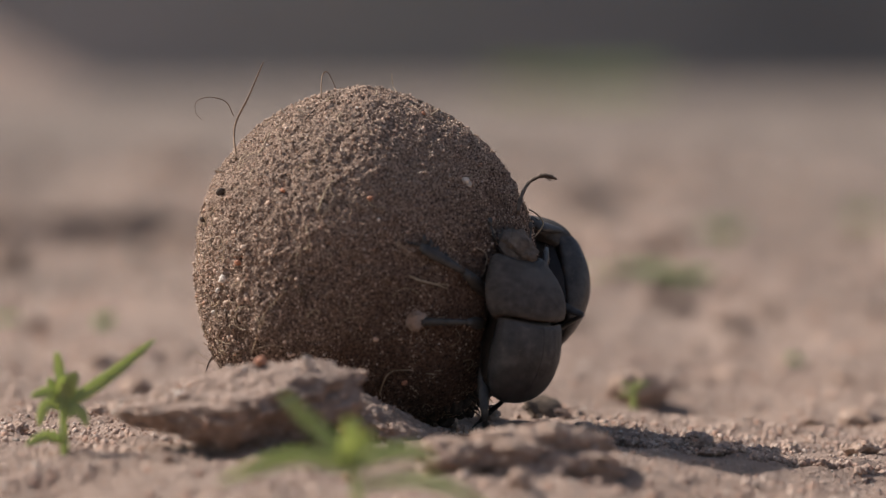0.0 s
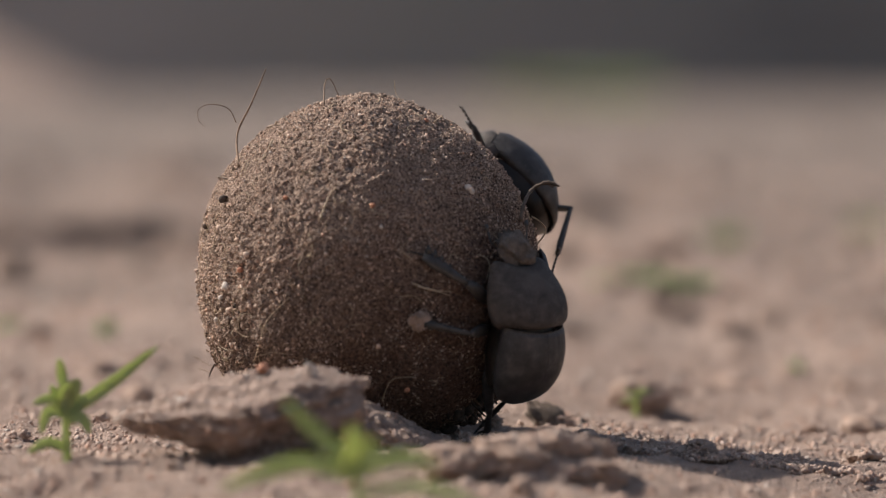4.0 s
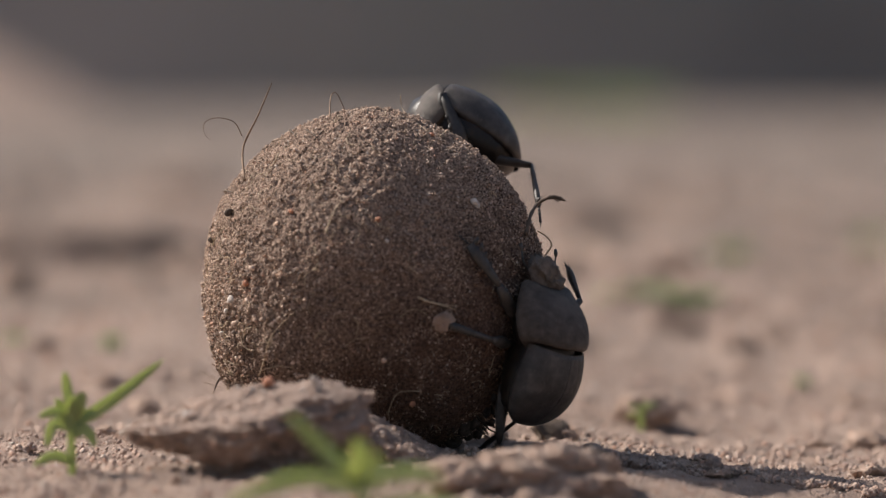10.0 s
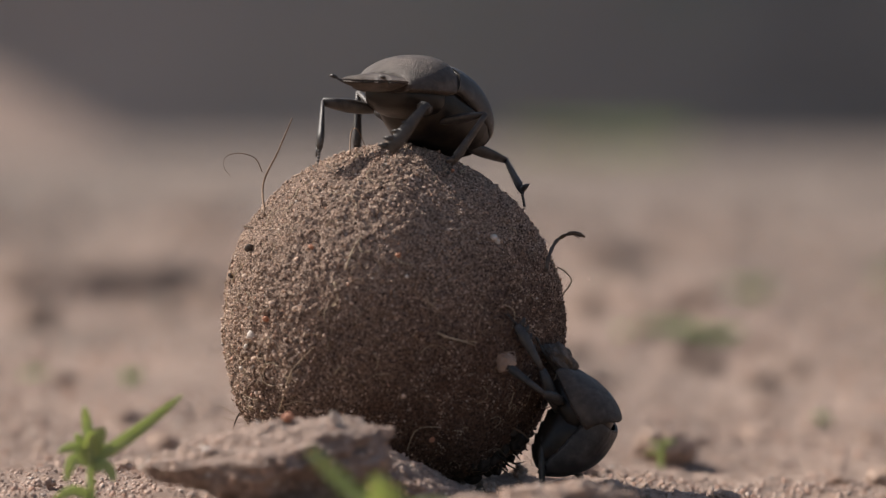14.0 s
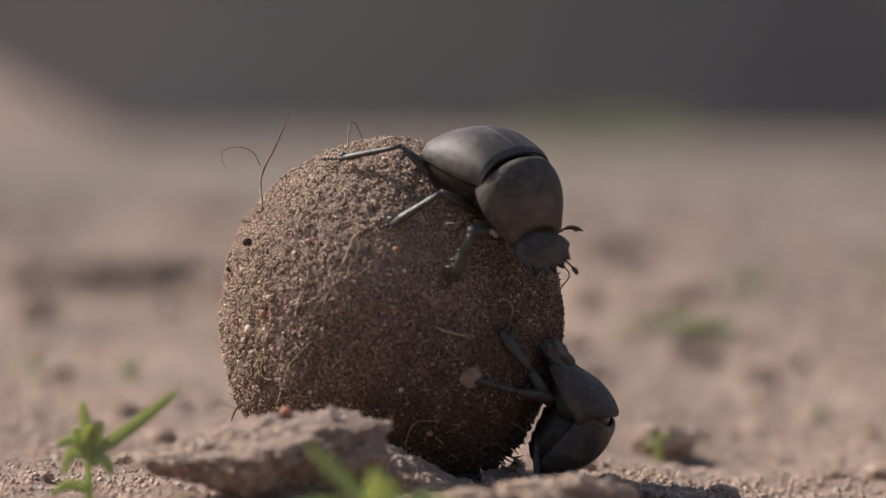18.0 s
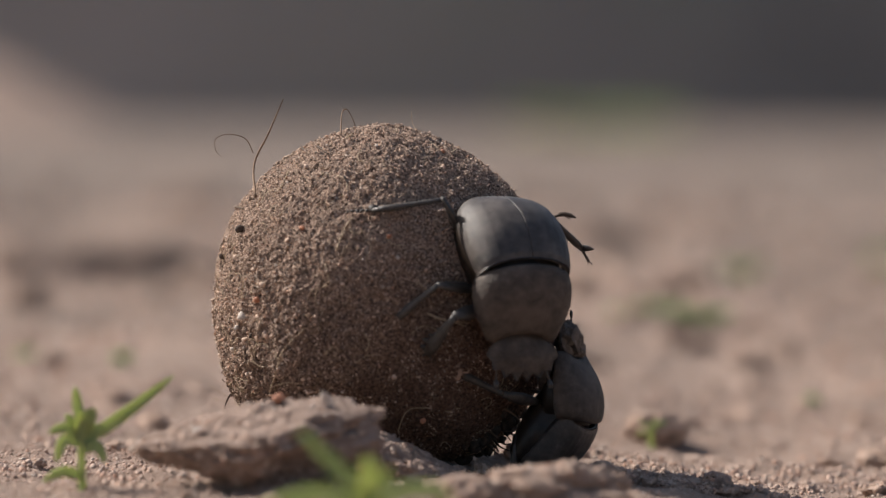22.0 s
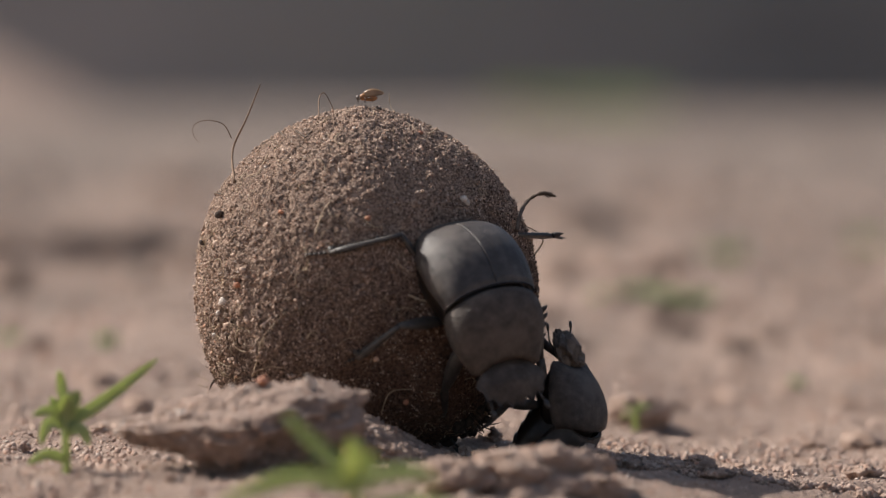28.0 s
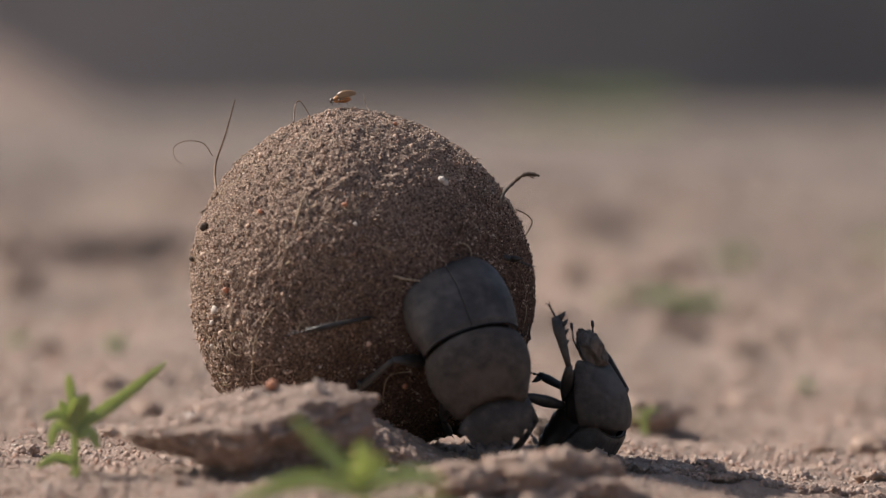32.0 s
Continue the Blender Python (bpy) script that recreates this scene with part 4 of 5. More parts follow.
part("dirt_clump", clump_mesh(), LEGS_A["mid", -1][1], "pale clump of fibrous dirt on the foot", pose(0, 0.0105, 0), "stuff")
BEETLE_B, LEGS_B = build_beetle("large dusty black dung beetle climbing over the ball", 1.0, False, 1.0, 1.03, 0.95)


def leg_poses(kind, side, foot, nodded=0.0):
    """Poses of femur and tibia in the beetle's space for a foot at that place, in millimetres."""
    (rx, ry, rz), lf, lt = LEGS[kind]
    root = Vector((rx * side, ry, rz))
    if kind == "front":
        root = (bend(nodded) @ (root * MM)) / MM
    d = Vector(foot) - root
    dist = min(max(d.length, abs(lf - lt) + 0.5), lf + lt - 0.15)
    d.normalize()
    c = (lf * lf + dist * dist - lt * lt) / (2 * lf * dist)
    out = {"front": Vector((side * 0.8, 0.35, 0.9)), "mid": Vector((side * 0.8, 0.0, 0.9)),
           "hind": Vector((0.8, -0.8, 0.9)) if side > 0 else Vector((-0.1, -1.0, 0.3))}[kind]
    up = (out - d * out.dot(d)).normalized()
    knee = root + d * (lf * c) + up * (lf * math.sqrt(max(0, 1 - c * c)))
    end = root + d * dist

    def along(a, b):
        y = (b - a).normalized()
        x = y.cross(up).normalized() * 1.0
        hinge = d.cross(up).normalized()
        z = hinge.cross(y).normalized()
        x = y.cross(z).normalized()
        m = Matrix((x, y, z)).transposed().to_4x4()
        return Matrix.Translation(a * MM) @ m
    return along(root, knee), along(knee, end)


# ---- small green plants ----
def blade(pts, width, fold=0.25, n=4):
    """A leaf along pts: pointed, folded along its middle, with a little thickness."""
    line = smooth_line(pts, n)
    m = len(line)
    verts = []
    for i, p in enumerate(line):
        d = (line[min(i + 1, m - 1)] - line[max(i - 1, 0)]).normalized()
        a = d.cross(Vector((0.25, -0.9, 0.35))).normalized()
        b = a.cross(d).normalized()
        t = i / (m - 1)
        w = width * (math.sin(math.pi * min(0.12 + t * 0.88, 1)) ** 0.7 + 0.02) * 0.5
        for x, z in ((-1, fold), (-0.5, fold * 0.4), (0, 0), (0.5, fold * 0.4), (1, fold)):
            verts.append(p + a * w * x + b * w * z)
        for x, z in ((1, fold - 0.04), (0, -0.16), (-1, fold - 0.04)):
            verts.append(p + a * w * x + b * w * z)
    faces = grid_faces(m, 8, True)
    faces += [tuple(range(8))[::-1], tuple((m - 1) * 8 + k for k in range(8))]
    return [tuple(v) for v in verts], faces


def plant(name, x, y, label, stem, leaves, category="seedling", lift=0.0):
    """stem and leaves: points in millimetres from the foot of the plant; leaves also carry a width."""
    p = thing(name, pose(x, y, float(ground_z(x, y))), label, category, "green plants")
    up = Vector((0, 0, lift))
    line = [(q + up * (i > 0)) * MM for i, q in enumerate(smooth_line(stem))]
    part("stem", mesh_of("stem", *tube(line, [MM * (0.75 - 0.3 * i / len(line)) for i in range(len(line))], 8), M_LEAF), p)
    for pts, w in leaves:
        part("leaf", mesh_of("leaf", *blade([(Vector(q) + up) * MM for q in pts], w * 0.78 * MM), M_LEAF), p)


plant("seedling", -0.0480, -0.068, "bright green seedling with narrow pointed leaves", [(0, 0, -1), (-0.3, 0, 5), (-0.5, 0, 12)], [
    ([(-0.5, 0, 11), (-1.0, 0.5, 13.8), (-1.4, 0.3, 16.8)], 2.2), ([(-0.4, 0, 9.0), (0.6, -0.5, 11.4), (2.0, -1, 13.4)], 3.6), ([(-0.5, 0, 9.0), (-0.3, -1, 11.4), (0.2, -1.5, 13.0)], 3.0),
    ([(-0.3, 0, 8.0), (3.0, 1, 9.8), (8.0, 2, 13.4), (14.5, 3, 18.6)], 2.8), ([(-0.4, 0, 8.2), (-2.6, -0.5, 10.2), (-5.6, -1, 9.4)], 2.4), ([(-0.4, 0, 7.5), (-3.0, -1, 8.2), (-4.2, -1.5, 4.6)], 2.6),
    ([(-0.2, 0, 6.5), (2.2, -0.5, 7.2), (3.6, -1, 4.6)], 2.6), ([(0, 0, 2.0), (-3.0, -1, 3.2), (-6.4, -1.5, 1.6)], 2.4), ([(-0.3, 0, 7), (1.6, 0.5, 9.6), (3.2, 1, 10.2)], 2.4),
    ([(-0.3, 0, 8), (-2.0, 0.5, 11.0), (-2.8, 0.8, 12.4)], 2.0)])
plant("seedling", -0.0006, -0.168, "bright green seedling in front of the soil slab", [(0, 0, -1), (-0.6, 0, 4), (-1.6, 0, 8.5)], [
    ([(-1.6, 0, 7.5), (-5.0, 1, 11.2), (-8.0, 2, 14.0), (-11.2, 3, 17.2)], 3.2), ([(-1.6, 0, 8), (-1.2, -2, 11.5), (-1.8, -2.5, 14.0)], 4.4),
    ([(-1.6, 0, 6.5), (-8, -1, 8.4), (-14, -2, 7.2), (-20, -3, 5.0)], 3.2), ([(-1.4, 0, 6.5), (3.5, -1, 8.8), (8.5, -2, 9.0), (10.5, -2, 7.4)], 3.0),
    ([(-1.0, 0, 4), (7.0, -3, 5.5), (14.0, -5, 3.8), (18.5, -6, 0.8)], 2.4), ([(-1.6, 0, 8), (0.8, 1, 10.0), (1.6, 1, 12.0)], 2.6)], lift=3.6)
plant("sprout", 0.0525, 0.1070, "tiny green sprout beside a soil clod", [(0, 0, -1), (0, 0, 3), (0.2, 0, 4.6)], [
    ([(0.2, 0, 3.6), (1.6, -0.5, 5.0), (3.0, -1, 5.2)], 1.1), ([(0.2, 0, 3.6), (-1.4, 0, 4.9), (-2.4, 0, 4.9)], 1.0), ([(0.2, 0, 4.0), (0.9, 0.5, 6.0)], 0.9),
    ([(0.1, 0, 2.6), (-1.9, -0.4, 3.2), (-3.0, -0.6, 2.6)], 1.0)], "sprout")


def tuft(x, y, width, height, count, seed, mat):
    rng = random.Random(seed)
    t = thing("grass_tuft", pose(x, y, float(ground_z(x, y))), "low tuft of green grass on the sand", "grass", "green plants")
    for i in range(count):
        bx, by = rng.uniform(-0.5, 0.5) * width * 0.5, rng.uniform(-0.3, 0.3) * width * 0.5
        lean = rng.uniform(-0.6, 0.6) * width
        h = height * rng.uniform(0.5, 1.0)
        part("grass_blade", mesh_of("grass_blade", *blade([(bx, by, -0.001), (bx + lean * 0.3, by, h * 0.6), (bx + lean * 0.8, by - 0.1 * width, h * rng.uniform(0.6, 1.0))],
                                                          max(width * 0.07, 0.0022), n=3), mat), t)


for i, (x, y, w, h, c) in enumerate([(0.0735, 0.455, 0.014, 0.0050, 30), (0.0838, 0.440, 0.013, 0.0036, 22), (0.0640, 0.480, 0.010, 0.0030, 10), (0.335, 7.2, 0.24, 0.032, 90),
                                     (-0.0607, 0.3158, 0.008, 0.0042, 8), (0.1150, 0.715, 0.018, 0.006, 14),
                                     (0.1874, 1.0132, 0.018, 0.008, 9), (-0.0886, 0.381, 0.008, 0.004, 7), (0.0985, 0.2700, 0.005, 0.003, 5), (-0.118, 1.0, 0.02, 0.006, 6)]):
    tuft(x, y, w, h, c, 200 + i, M_LEAF if y > 2 else M_GRASS)


# ---- a small fly that settles on the ball ----
def build_fly():
    fly = thing("fly", pose(-0.42, 0.5, 0.0), "small orange brown fly on top of the ball", "fly")
    fly.scale = (1.05,) * 3

    def blob(name, c, r, mat):
        v, f = ico(3)
        part(name, mesh_of(name, (v * np.array(r) + np.array(c)) * MM, f, mat), fly)
    blob("abdomen", (0.2, 0, 0.75), (1.15, 0.6, 0.55), M_FLY)
    blob("thorax", (-1.0, 0, 0.95), (0.7, 0.6, 0.6), M_FLY)
    blob("head", (-1.85, 0, 0.85), (0.4, 0.5, 0.45), M_FLY_DARK)
    for sgn in (-1, 1):
        part("wing", mesh_of("wing", *blade([Vector(q) * MM for q in ((-0.9, 0.25 * sgn, 1.35), (0.6, 0.7 * sgn, 1.7), (2.4, 1.0 * sgn, 1.5))], 1.3 * MM, 0.05), M_WING), fly)
        for k in (-1, 0, 1):
            part("leg", mesh_of("leg", *tube([Vector(q) * MM for q in ((-0.9 + 0.35 * k, 0.35 * sgn, 0.8), (-0.8 + 0.9 * k, 1.1 * sgn, 0.9), (-0.7 + 1.3 * k, 1.5 * sgn, 0.0))], [0.07 * MM, 0.06 * MM, 0.03 * MM], 5), M_FLY_DARK), fly)
    return fly


FLY = build_fly()

# ---- far bank in its own shade ----
def build_bank():
    """A low earth bank in its own shade, far behind."""
    xs = np.concatenate([np.linspace(-60, -4, 60), np.linspace(-3.9, 3.9, 120), np.linspace(4, 60, 60)])
    ts = np.linspace(0, 1, 40)
    X, T = np.meshgrid(xs, ts)
    Y = 8.8 + 0.8 * T + 0.08 * fbm(X, T * 3, 0.4, 1.5, 3, 0.5, 91)
    Z = -0.10 + 1.9 * T + 0.03 * fbm(X, T * 4, 0.9, 0.6, 4, 0.55, 93)
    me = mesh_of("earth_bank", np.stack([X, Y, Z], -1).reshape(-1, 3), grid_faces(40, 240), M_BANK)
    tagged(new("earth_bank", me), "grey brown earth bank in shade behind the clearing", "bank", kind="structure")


build_bank()


def build_mound():
    """A low sunlit mound of earth before the bank."""
    ring, rows = 48, 14
    verts = []
    for r in range(rows):
        for k in range(ring):
            t = 2 * math.pi * k / ring
            q = r / (rows - 1)
            x, y = math.cos(t) * 0.50 * q, math.sin(t) * 0.8 * q
            verts.append((x, y, 0.19 * (1 - q * q) ** 1.5 - 0.02 + 0.02 * float(fbm(np.array(x), np.array(y), 0.2, 0.25, 3, 0.5, 95)) * (1 - q)))
    me = mesh_of("earth_mound", verts, grid_faces(rows, ring, True), M_CLOD)
    thing("earth_mound", pose(-0.84, 7.0, float(ground_z(-0.84, 7.0))), "low sunlit mound of brown earth before the bank", "mound", "", me)


build_mound()

# ---- how things move ----
HINGE = Vector((0, 0.4 * MM, 4.2 * MM))


def bend(angle):
    """The front of a beetle nods about its waist."""
    return Matrix.Translation(HINGE) @ pose(0, 0, 0, angle) @ Matrix.Translation(-HINGE)


def nod(beetle, legs, rows):
    """Keys the pronotum and head for bends in degrees. Returns the rows as a function of time."""
    for ob in beetle.children:
        if ob.name.startswith(("pronotum", "prothorax", "head")):
            rest = ob.matrix_basis.copy()
            walk(ob, [(t, bend(a) @ rest) for t, a in rows])
    ts, bs = [r[0] for r in rows], [r[1] for r in rows]
    return lambda t: float(np.interp(t, ts, bs))


def tread(legs, kind, side, at, rows):
    """Keys one leg for the places of its foot, in millimetres of the beetle's space."""
    made = [(t, leg_poses(kind, side, (x, y, z), at(t))) for t, x, y, z in rows]
    if made[-1][0] < 32:
        made.append((32, made[-1][1]))
    walk(legs[kind, side][0], [(t, m[0]) for t, m in made])
    walk(legs[kind, side][1], [(t, m[1]) for t, m in made])


def motions():
    walk(BALL, [
        (0, pose(0.0000, 0, 0.0300, 0.0, 0.0, 0.0)), (8, pose(0.0000, 0, 0.0300, 0.0, 0.0, 0.0)), (24, pose(0.0000, 0, 0.0300, 0.0, -0.1, 0.0)),
        (24.5, pose(-0.0001, 0, 0.0298, 0.0, -0.3, 0.0)), (25.5, pose(-0.0002, 0, 0.0298, 0.0, -0.4, 0.0)), (27.5, pose(-0.0002, 0, 0.0299, 0.0, -0.5, 0.0)),
        (28, pose(-0.0005, 0, 0.0300, -0.2, -1.3, -0.4)), (28.5, pose(-0.0003, 0, 0.0299, 0.0, -0.8, -0.2)), (29, pose(-0.0004, 0, 0.0299, 0.0, -1.0, -0.2)),
        (29.5, pose(-0.0003, 0, 0.0299, 0.0, -0.7, -0.2)), (30.5, pose(-0.0003, 0, 0.0299, 0.0, -0.6, -0.2)), (31, pose(-0.0004, 0, 0.0299, 0.0, -1.0, -0.3)),
        (31.5, pose(-0.0006, 0, 0.0299, -0.2, -1.3, -0.6)), (31.8, pose(-0.0008, 0, 0.0299, -0.4, -1.8, -0.8)), (31.87, pose(-0.0010, 0, 0.0300, -0.8, -2.4, -1.0)),
        (31.96, pose(-0.0030, 0, 0.0304, -5.3, -8.0, -3.2)), (32, pose(-0.0030, 0, 0.0304, -5.3, -8.0, -3.2)),
    ])

    walk(FLY, [
        (0, pose(-0.42, 0.5, float(ground_z(-0.42, 0.5)))), (24.5, pose(-0.42, 0.5, float(ground_z(-0.42, 0.5)))), (24.8, pose(-0.05, 0.05, 0.085, 0, 15, 20)),
        (24.95, pose(0.0012, -0.001, 0.0603)), (25.5, pose(0.0010, -0.0010, 0.0601, 0, -0.4, 5)), (27.5, pose(0.0009, -0.0010, 0.0602, 0, -0.5, 4)),
        (28, pose(0.0002, -0.0010, 0.0603, 0, -1.3, 4)), (29, pose(0.0005, -0.0010, 0.0602, 0, -1.0, -4)), (30, pose(0.0008, -0.0010, 0.0602, 0, -0.6, 5)),
        (31, pose(0.0005, -0.0010, 0.0602, 0, -1.0, -5)), (31.5, pose(0.0001, -0.0010, 0.0602, 0, -1.3, 1)), (31.8, pose(-0.0003, -0.0010, 0.0602, 0, -1.8, 5)),
        (31.87, pose(-0.0009, -0.0010, 0.0603, 0, -2.4, 5)), (31.96, pose(-0.0059, -0.0010, 0.0606, 0, -8.0, 5)), (32, pose(-0.0059, -0.0010, 0.0606, 0, -8.0, 5)),
    ])
    walk(BEETLE_A, [
        (0, pose(0.0269, -0.0228, 0.0197, 89, 6, 37)), (0.5, pose(0.0255, -0.0245, 0.0210, 89, 6, 37)), (1, pose(0.0260, -0.0241, 0.0213, 91, 4, 40)),
        (1.5, pose(0.0263, -0.0239, 0.0215, 91, 4, 40)), (2, pose(0.0305, -0.0179, 0.0177, 92, 12, 40)), (2.5, pose(0.0283, -0.0212, 0.0195, 97, -3, 40)),
        (3, pose(0.0271, -0.0227, 0.0202, 98, -3, 40)), (3.5, pose(0.0269, -0.0229, 0.0203, 98, -3, 40)), (5.5, pose(0.0276, -0.0223, 0.0208, 93, -5, 35)),
        (6, pose(0.0267, -0.0234, 0.0214, 94, -5, 35)), (6.5, pose(0.0261, -0.0241, 0.0218, 94, -5, 35)), (7, pose(0.0282, -0.0215, 0.0204, 100, -2, 39)),
        (7.5, pose(0.0262, -0.0239, 0.0212, 95, 1, 41)), (8, pose(0.0268, -0.0234, 0.0218, 95, 1, 41)), (8.5, pose(0.0279, -0.0221, 0.0209, 95, 1, 41)),
        (9, pose(0.0269, -0.0232, 0.0215, 97, -8, 35)), (9.5, pose(0.0271, -0.0230, 0.0215, 97, -8, 35)), (10, pose(0.0299, -0.0192, 0.0188, 98, 8, 46)),
        (11, pose(0.0288, -0.0207, 0.0196, 98, 8, 46)), (12, pose(0.0284, -0.0213, 0.0198, 93, 9, 42)), (12.5, pose(0.0280, -0.0219, 0.0203, 93, 9, 42)),
        (13, pose(0.0360, -0.0156, 0.0136, 123, 0, 80)), (14, pose(0.0343, -0.0156, 0.0137, 123, 0, 80)), (14.5, pose(0.0334, -0.0156, 0.0139, 123, 0, 80)),
        (17, pose(0.0339, -0.0154, 0.0130, 121, 0, 75)), (18, pose(0.0340, -0.0155, 0.0134, 121, 0, 75)), (19, pose(0.0330, -0.0155, 0.0127, 119, 0, 70)),
        (20, pose(0.0329, -0.0155, 0.0124, 119, 0, 70)), (20.5, pose(0.0333, -0.0156, 0.0121, 119, 0, 70)), (21, pose(0.0350, -0.0154, 0.0107, 123, 0, 70)),
        (21.5, pose(0.0331, -0.0153, 0.0106, 121, 0, 69)), (22, pose(0.0320, -0.0154, 0.0107, 121, 0, 69)), (22.5, pose(0.0311, -0.0154, 0.0112, 121, 0, 69)),
        (23, pose(0.0309, -0.0154, 0.0108, 121, 0, 69)), (24, pose(0.0325, -0.0153, 0.0094, 125, 0, 58)), (25, pose(0.0351, -0.0153, 0.0079, 127, 0, 58)),
        (25.5, pose(0.0357, -0.0153, 0.0076, 127, 0, 58)), (27.5, pose(0.0338, -0.0152, 0.0075, 129, 0, 62)), (28, pose(0.0354, -0.0152, 0.0067, 129, 0, 62)),
        (29, pose(0.0371, -0.0152, 0.0067, 129, 0, 62)), (29.5, pose(0.0355, -0.0152, 0.0074, 129, 0, 62)), (30, pose(0.0364, -0.0153, 0.0081, 126, 0, 64)),
        (30.5, pose(0.0361, -0.0153, 0.0083, 126, 0, 64)), (31, pose(0.0368, -0.0153, 0.0078, 126, 0, 64)), (31.5, pose(0.0369, -0.0153, 0.0077, 126, 0, 64)),
        (32, pose(0.0380, -0.0153, 0.0074, 126, 0, 64)),
    ])
    at = nod(BEETLE_A, LEGS_A, [
        (0, -15), (0.5, -15), (1, -18), (1.5, -18), (2, -13), (2.5, -18), (3, -18), (3.5, -18), (5.5, -17), (6, -17),
        (6.5, -17), (7, -20), (7.5, -19), (8, -19), (8.5, -19), (9, -18), (9.5, -18), (10, -20), (11, -20), (12, -17),
        (12.5, -17), (13, -60), (14, -60), (14.5, -60), (17, -59), (18, -59), (19, -32), (20, -32), (20.5, -32), (21, -34),
        (21.5, -32), (22, -32), (22.5, -32), (23, -32), (24, -38), (25, -42), (25.5, -42), (27.5, -44), (28, -44), (29, -44),
        (29.5, -44), (30, -42), (30.5, -42), (31, -42), (31.5, -42), (32, -42),
    ])
    tread(LEGS_A, "front", -1, at, [
        (0, -21.5, 13.0, -6.1), (1, -17.4, 17.5, -8.2), (2, -18.2, 17.9, -4.3), (3, -18.9, 14.4, -9.0), (6, -19.6, 14.1, -7.1), (7, -15.8, 18.6, -9.3),
        (9, -18.9, 15.0, -7.9), (11, -16.6, 18.5, -9.9), (12, -22.5, 9.6, -7.5), (13, -9.9, 6.6, -21.9), (14, -10.3, 7.6, -21.0), (14.5, -6.8, 1.2, -14.8),
        (17, -14.2, 6.3, -20.7), (18, -14.4, 6.4, -20.7), (19, -7.3, 5.6, -13.7), (20, -16.0, 8.6, -19.1), (21, -12.1, 5.6, -18.5), (22, -3.0, 4.2, -11.9),
        (23, -4.3, 6.1, -11.5), (24, -9.5, 18.7, -10.8), (28, -11.6, 15.5, -15.7), (29, -6.6, 1.8, -18.8), (30, -11.7, 12.8, -13.0), (32, -12.2, 14.0, -14.7),
    ])
    tread(LEGS_A, "front", 1, at, [
        (0, 17.7, 15.4, -16.0), (1, 14.2, 14.3, -12.0), (2, 13.2, 17.3, -11.2), (3, 19.2, 10.2, -17.7), (6, 13.7, 11.4, -13.0), (7, 18.4, 9.6, -17.3),
        (8, 17.6, 12.2, -15.6), (9, 14.3, 9.7, -13.9), (10, 15.8, 15.0, -13.0), (11, 17.1, 14.9, -14.4), (12, 16.7, 16.0, -14.5), (13, 14.8, 2.3, -13.6),
        (14.5, 15.1, 3.4, -10.9), (18, 14.7, 3.4, -13.0), (19, 13.1, 7.0, -13.6), (20, 13.1, 7.2, -13.5), (21, 11.6, 6.6, -16.8), (22, 13.4, 7.2, -13.6),
        (23, 13.9, 7.0, -12.4), (25, 9.4, 4.6, -20.2), (29, 9.1, 3.5, -22.4), (30, 10.3, 4.2, -20.4), (31, 10.2, 3.7, -20.8), (32, 13.9, 6.7, -11.7),
    ])
    tread(LEGS_A, "mid", -1, at, [
        (0, -20.0, -1.5, -8.1), (1, -19.2, -0.6, -9.1), (2, -21.5, 3.6, -4.1), (3, -20.6, 0.9, -9.0), (6, -19.0, 2.0, -6.9), (7, -21.1, 1.5, -8.0),
        (8, -21.9, -1.0, -10.5), (9, -21.1, 3.0, -7.6), (10, -21.9, 1.2, -8.4), (12, -19.3, 0.5, -7.2), (13, -11.4, -1.2, -19.8), (14, -11.8, -0.1, -18.8),
        (14.5, -9.9, -5.9, -15.8), (17, -17.2, -2.7, -20.9), (18, -17.6, -4.7, -20.6), (19, -11.3, -3.4, -14.2), (20, -18.6, -1.5, -19.1), (21, -17.8, -2.4, -20.0),
        (23, -18.3, -0.9, -17.8), (24, -21.4, -0.8, -15.9), (25, -12.6, -1.4, -15.7), (29, -11.2, -3.3, -18.4), (31, -10.9, -3.2, -18.1), (32, -11.1, -3.2, -21.3),
    ])
    tread(LEGS_A, "mid", 1, at, [
        (0, 0.8, 6.8, -20.0), (1, 0.9, 6.8, -20.0), (2, 0.6, 6.8, -20.1), (3, 1.1, 6.8, -20.3), (6, 1.2, 6.8, -20.1), (7, 1.1, 6.8, -20.3),
        (9, 1.3, 6.8, -20.2), (12, 0.7, 6.8, -20.1), (13, 16.3, -2.7, -12.7), (14, 16.7, -2.3, -10.9), (14.5, 16.7, -1.9, -9.9), (17, 15.5, 0.4, -12.5),
        (18, 15.6, -0.0, -12.5), (19, 14.9, 0.7, -12.9), (20, 14.9, 1.0, -12.8), (21, 8.0, -3.0, -17.0), (25, 8.0, -3.5, -17.5), (32, 8.0, -3.5, -17.5),
    ])
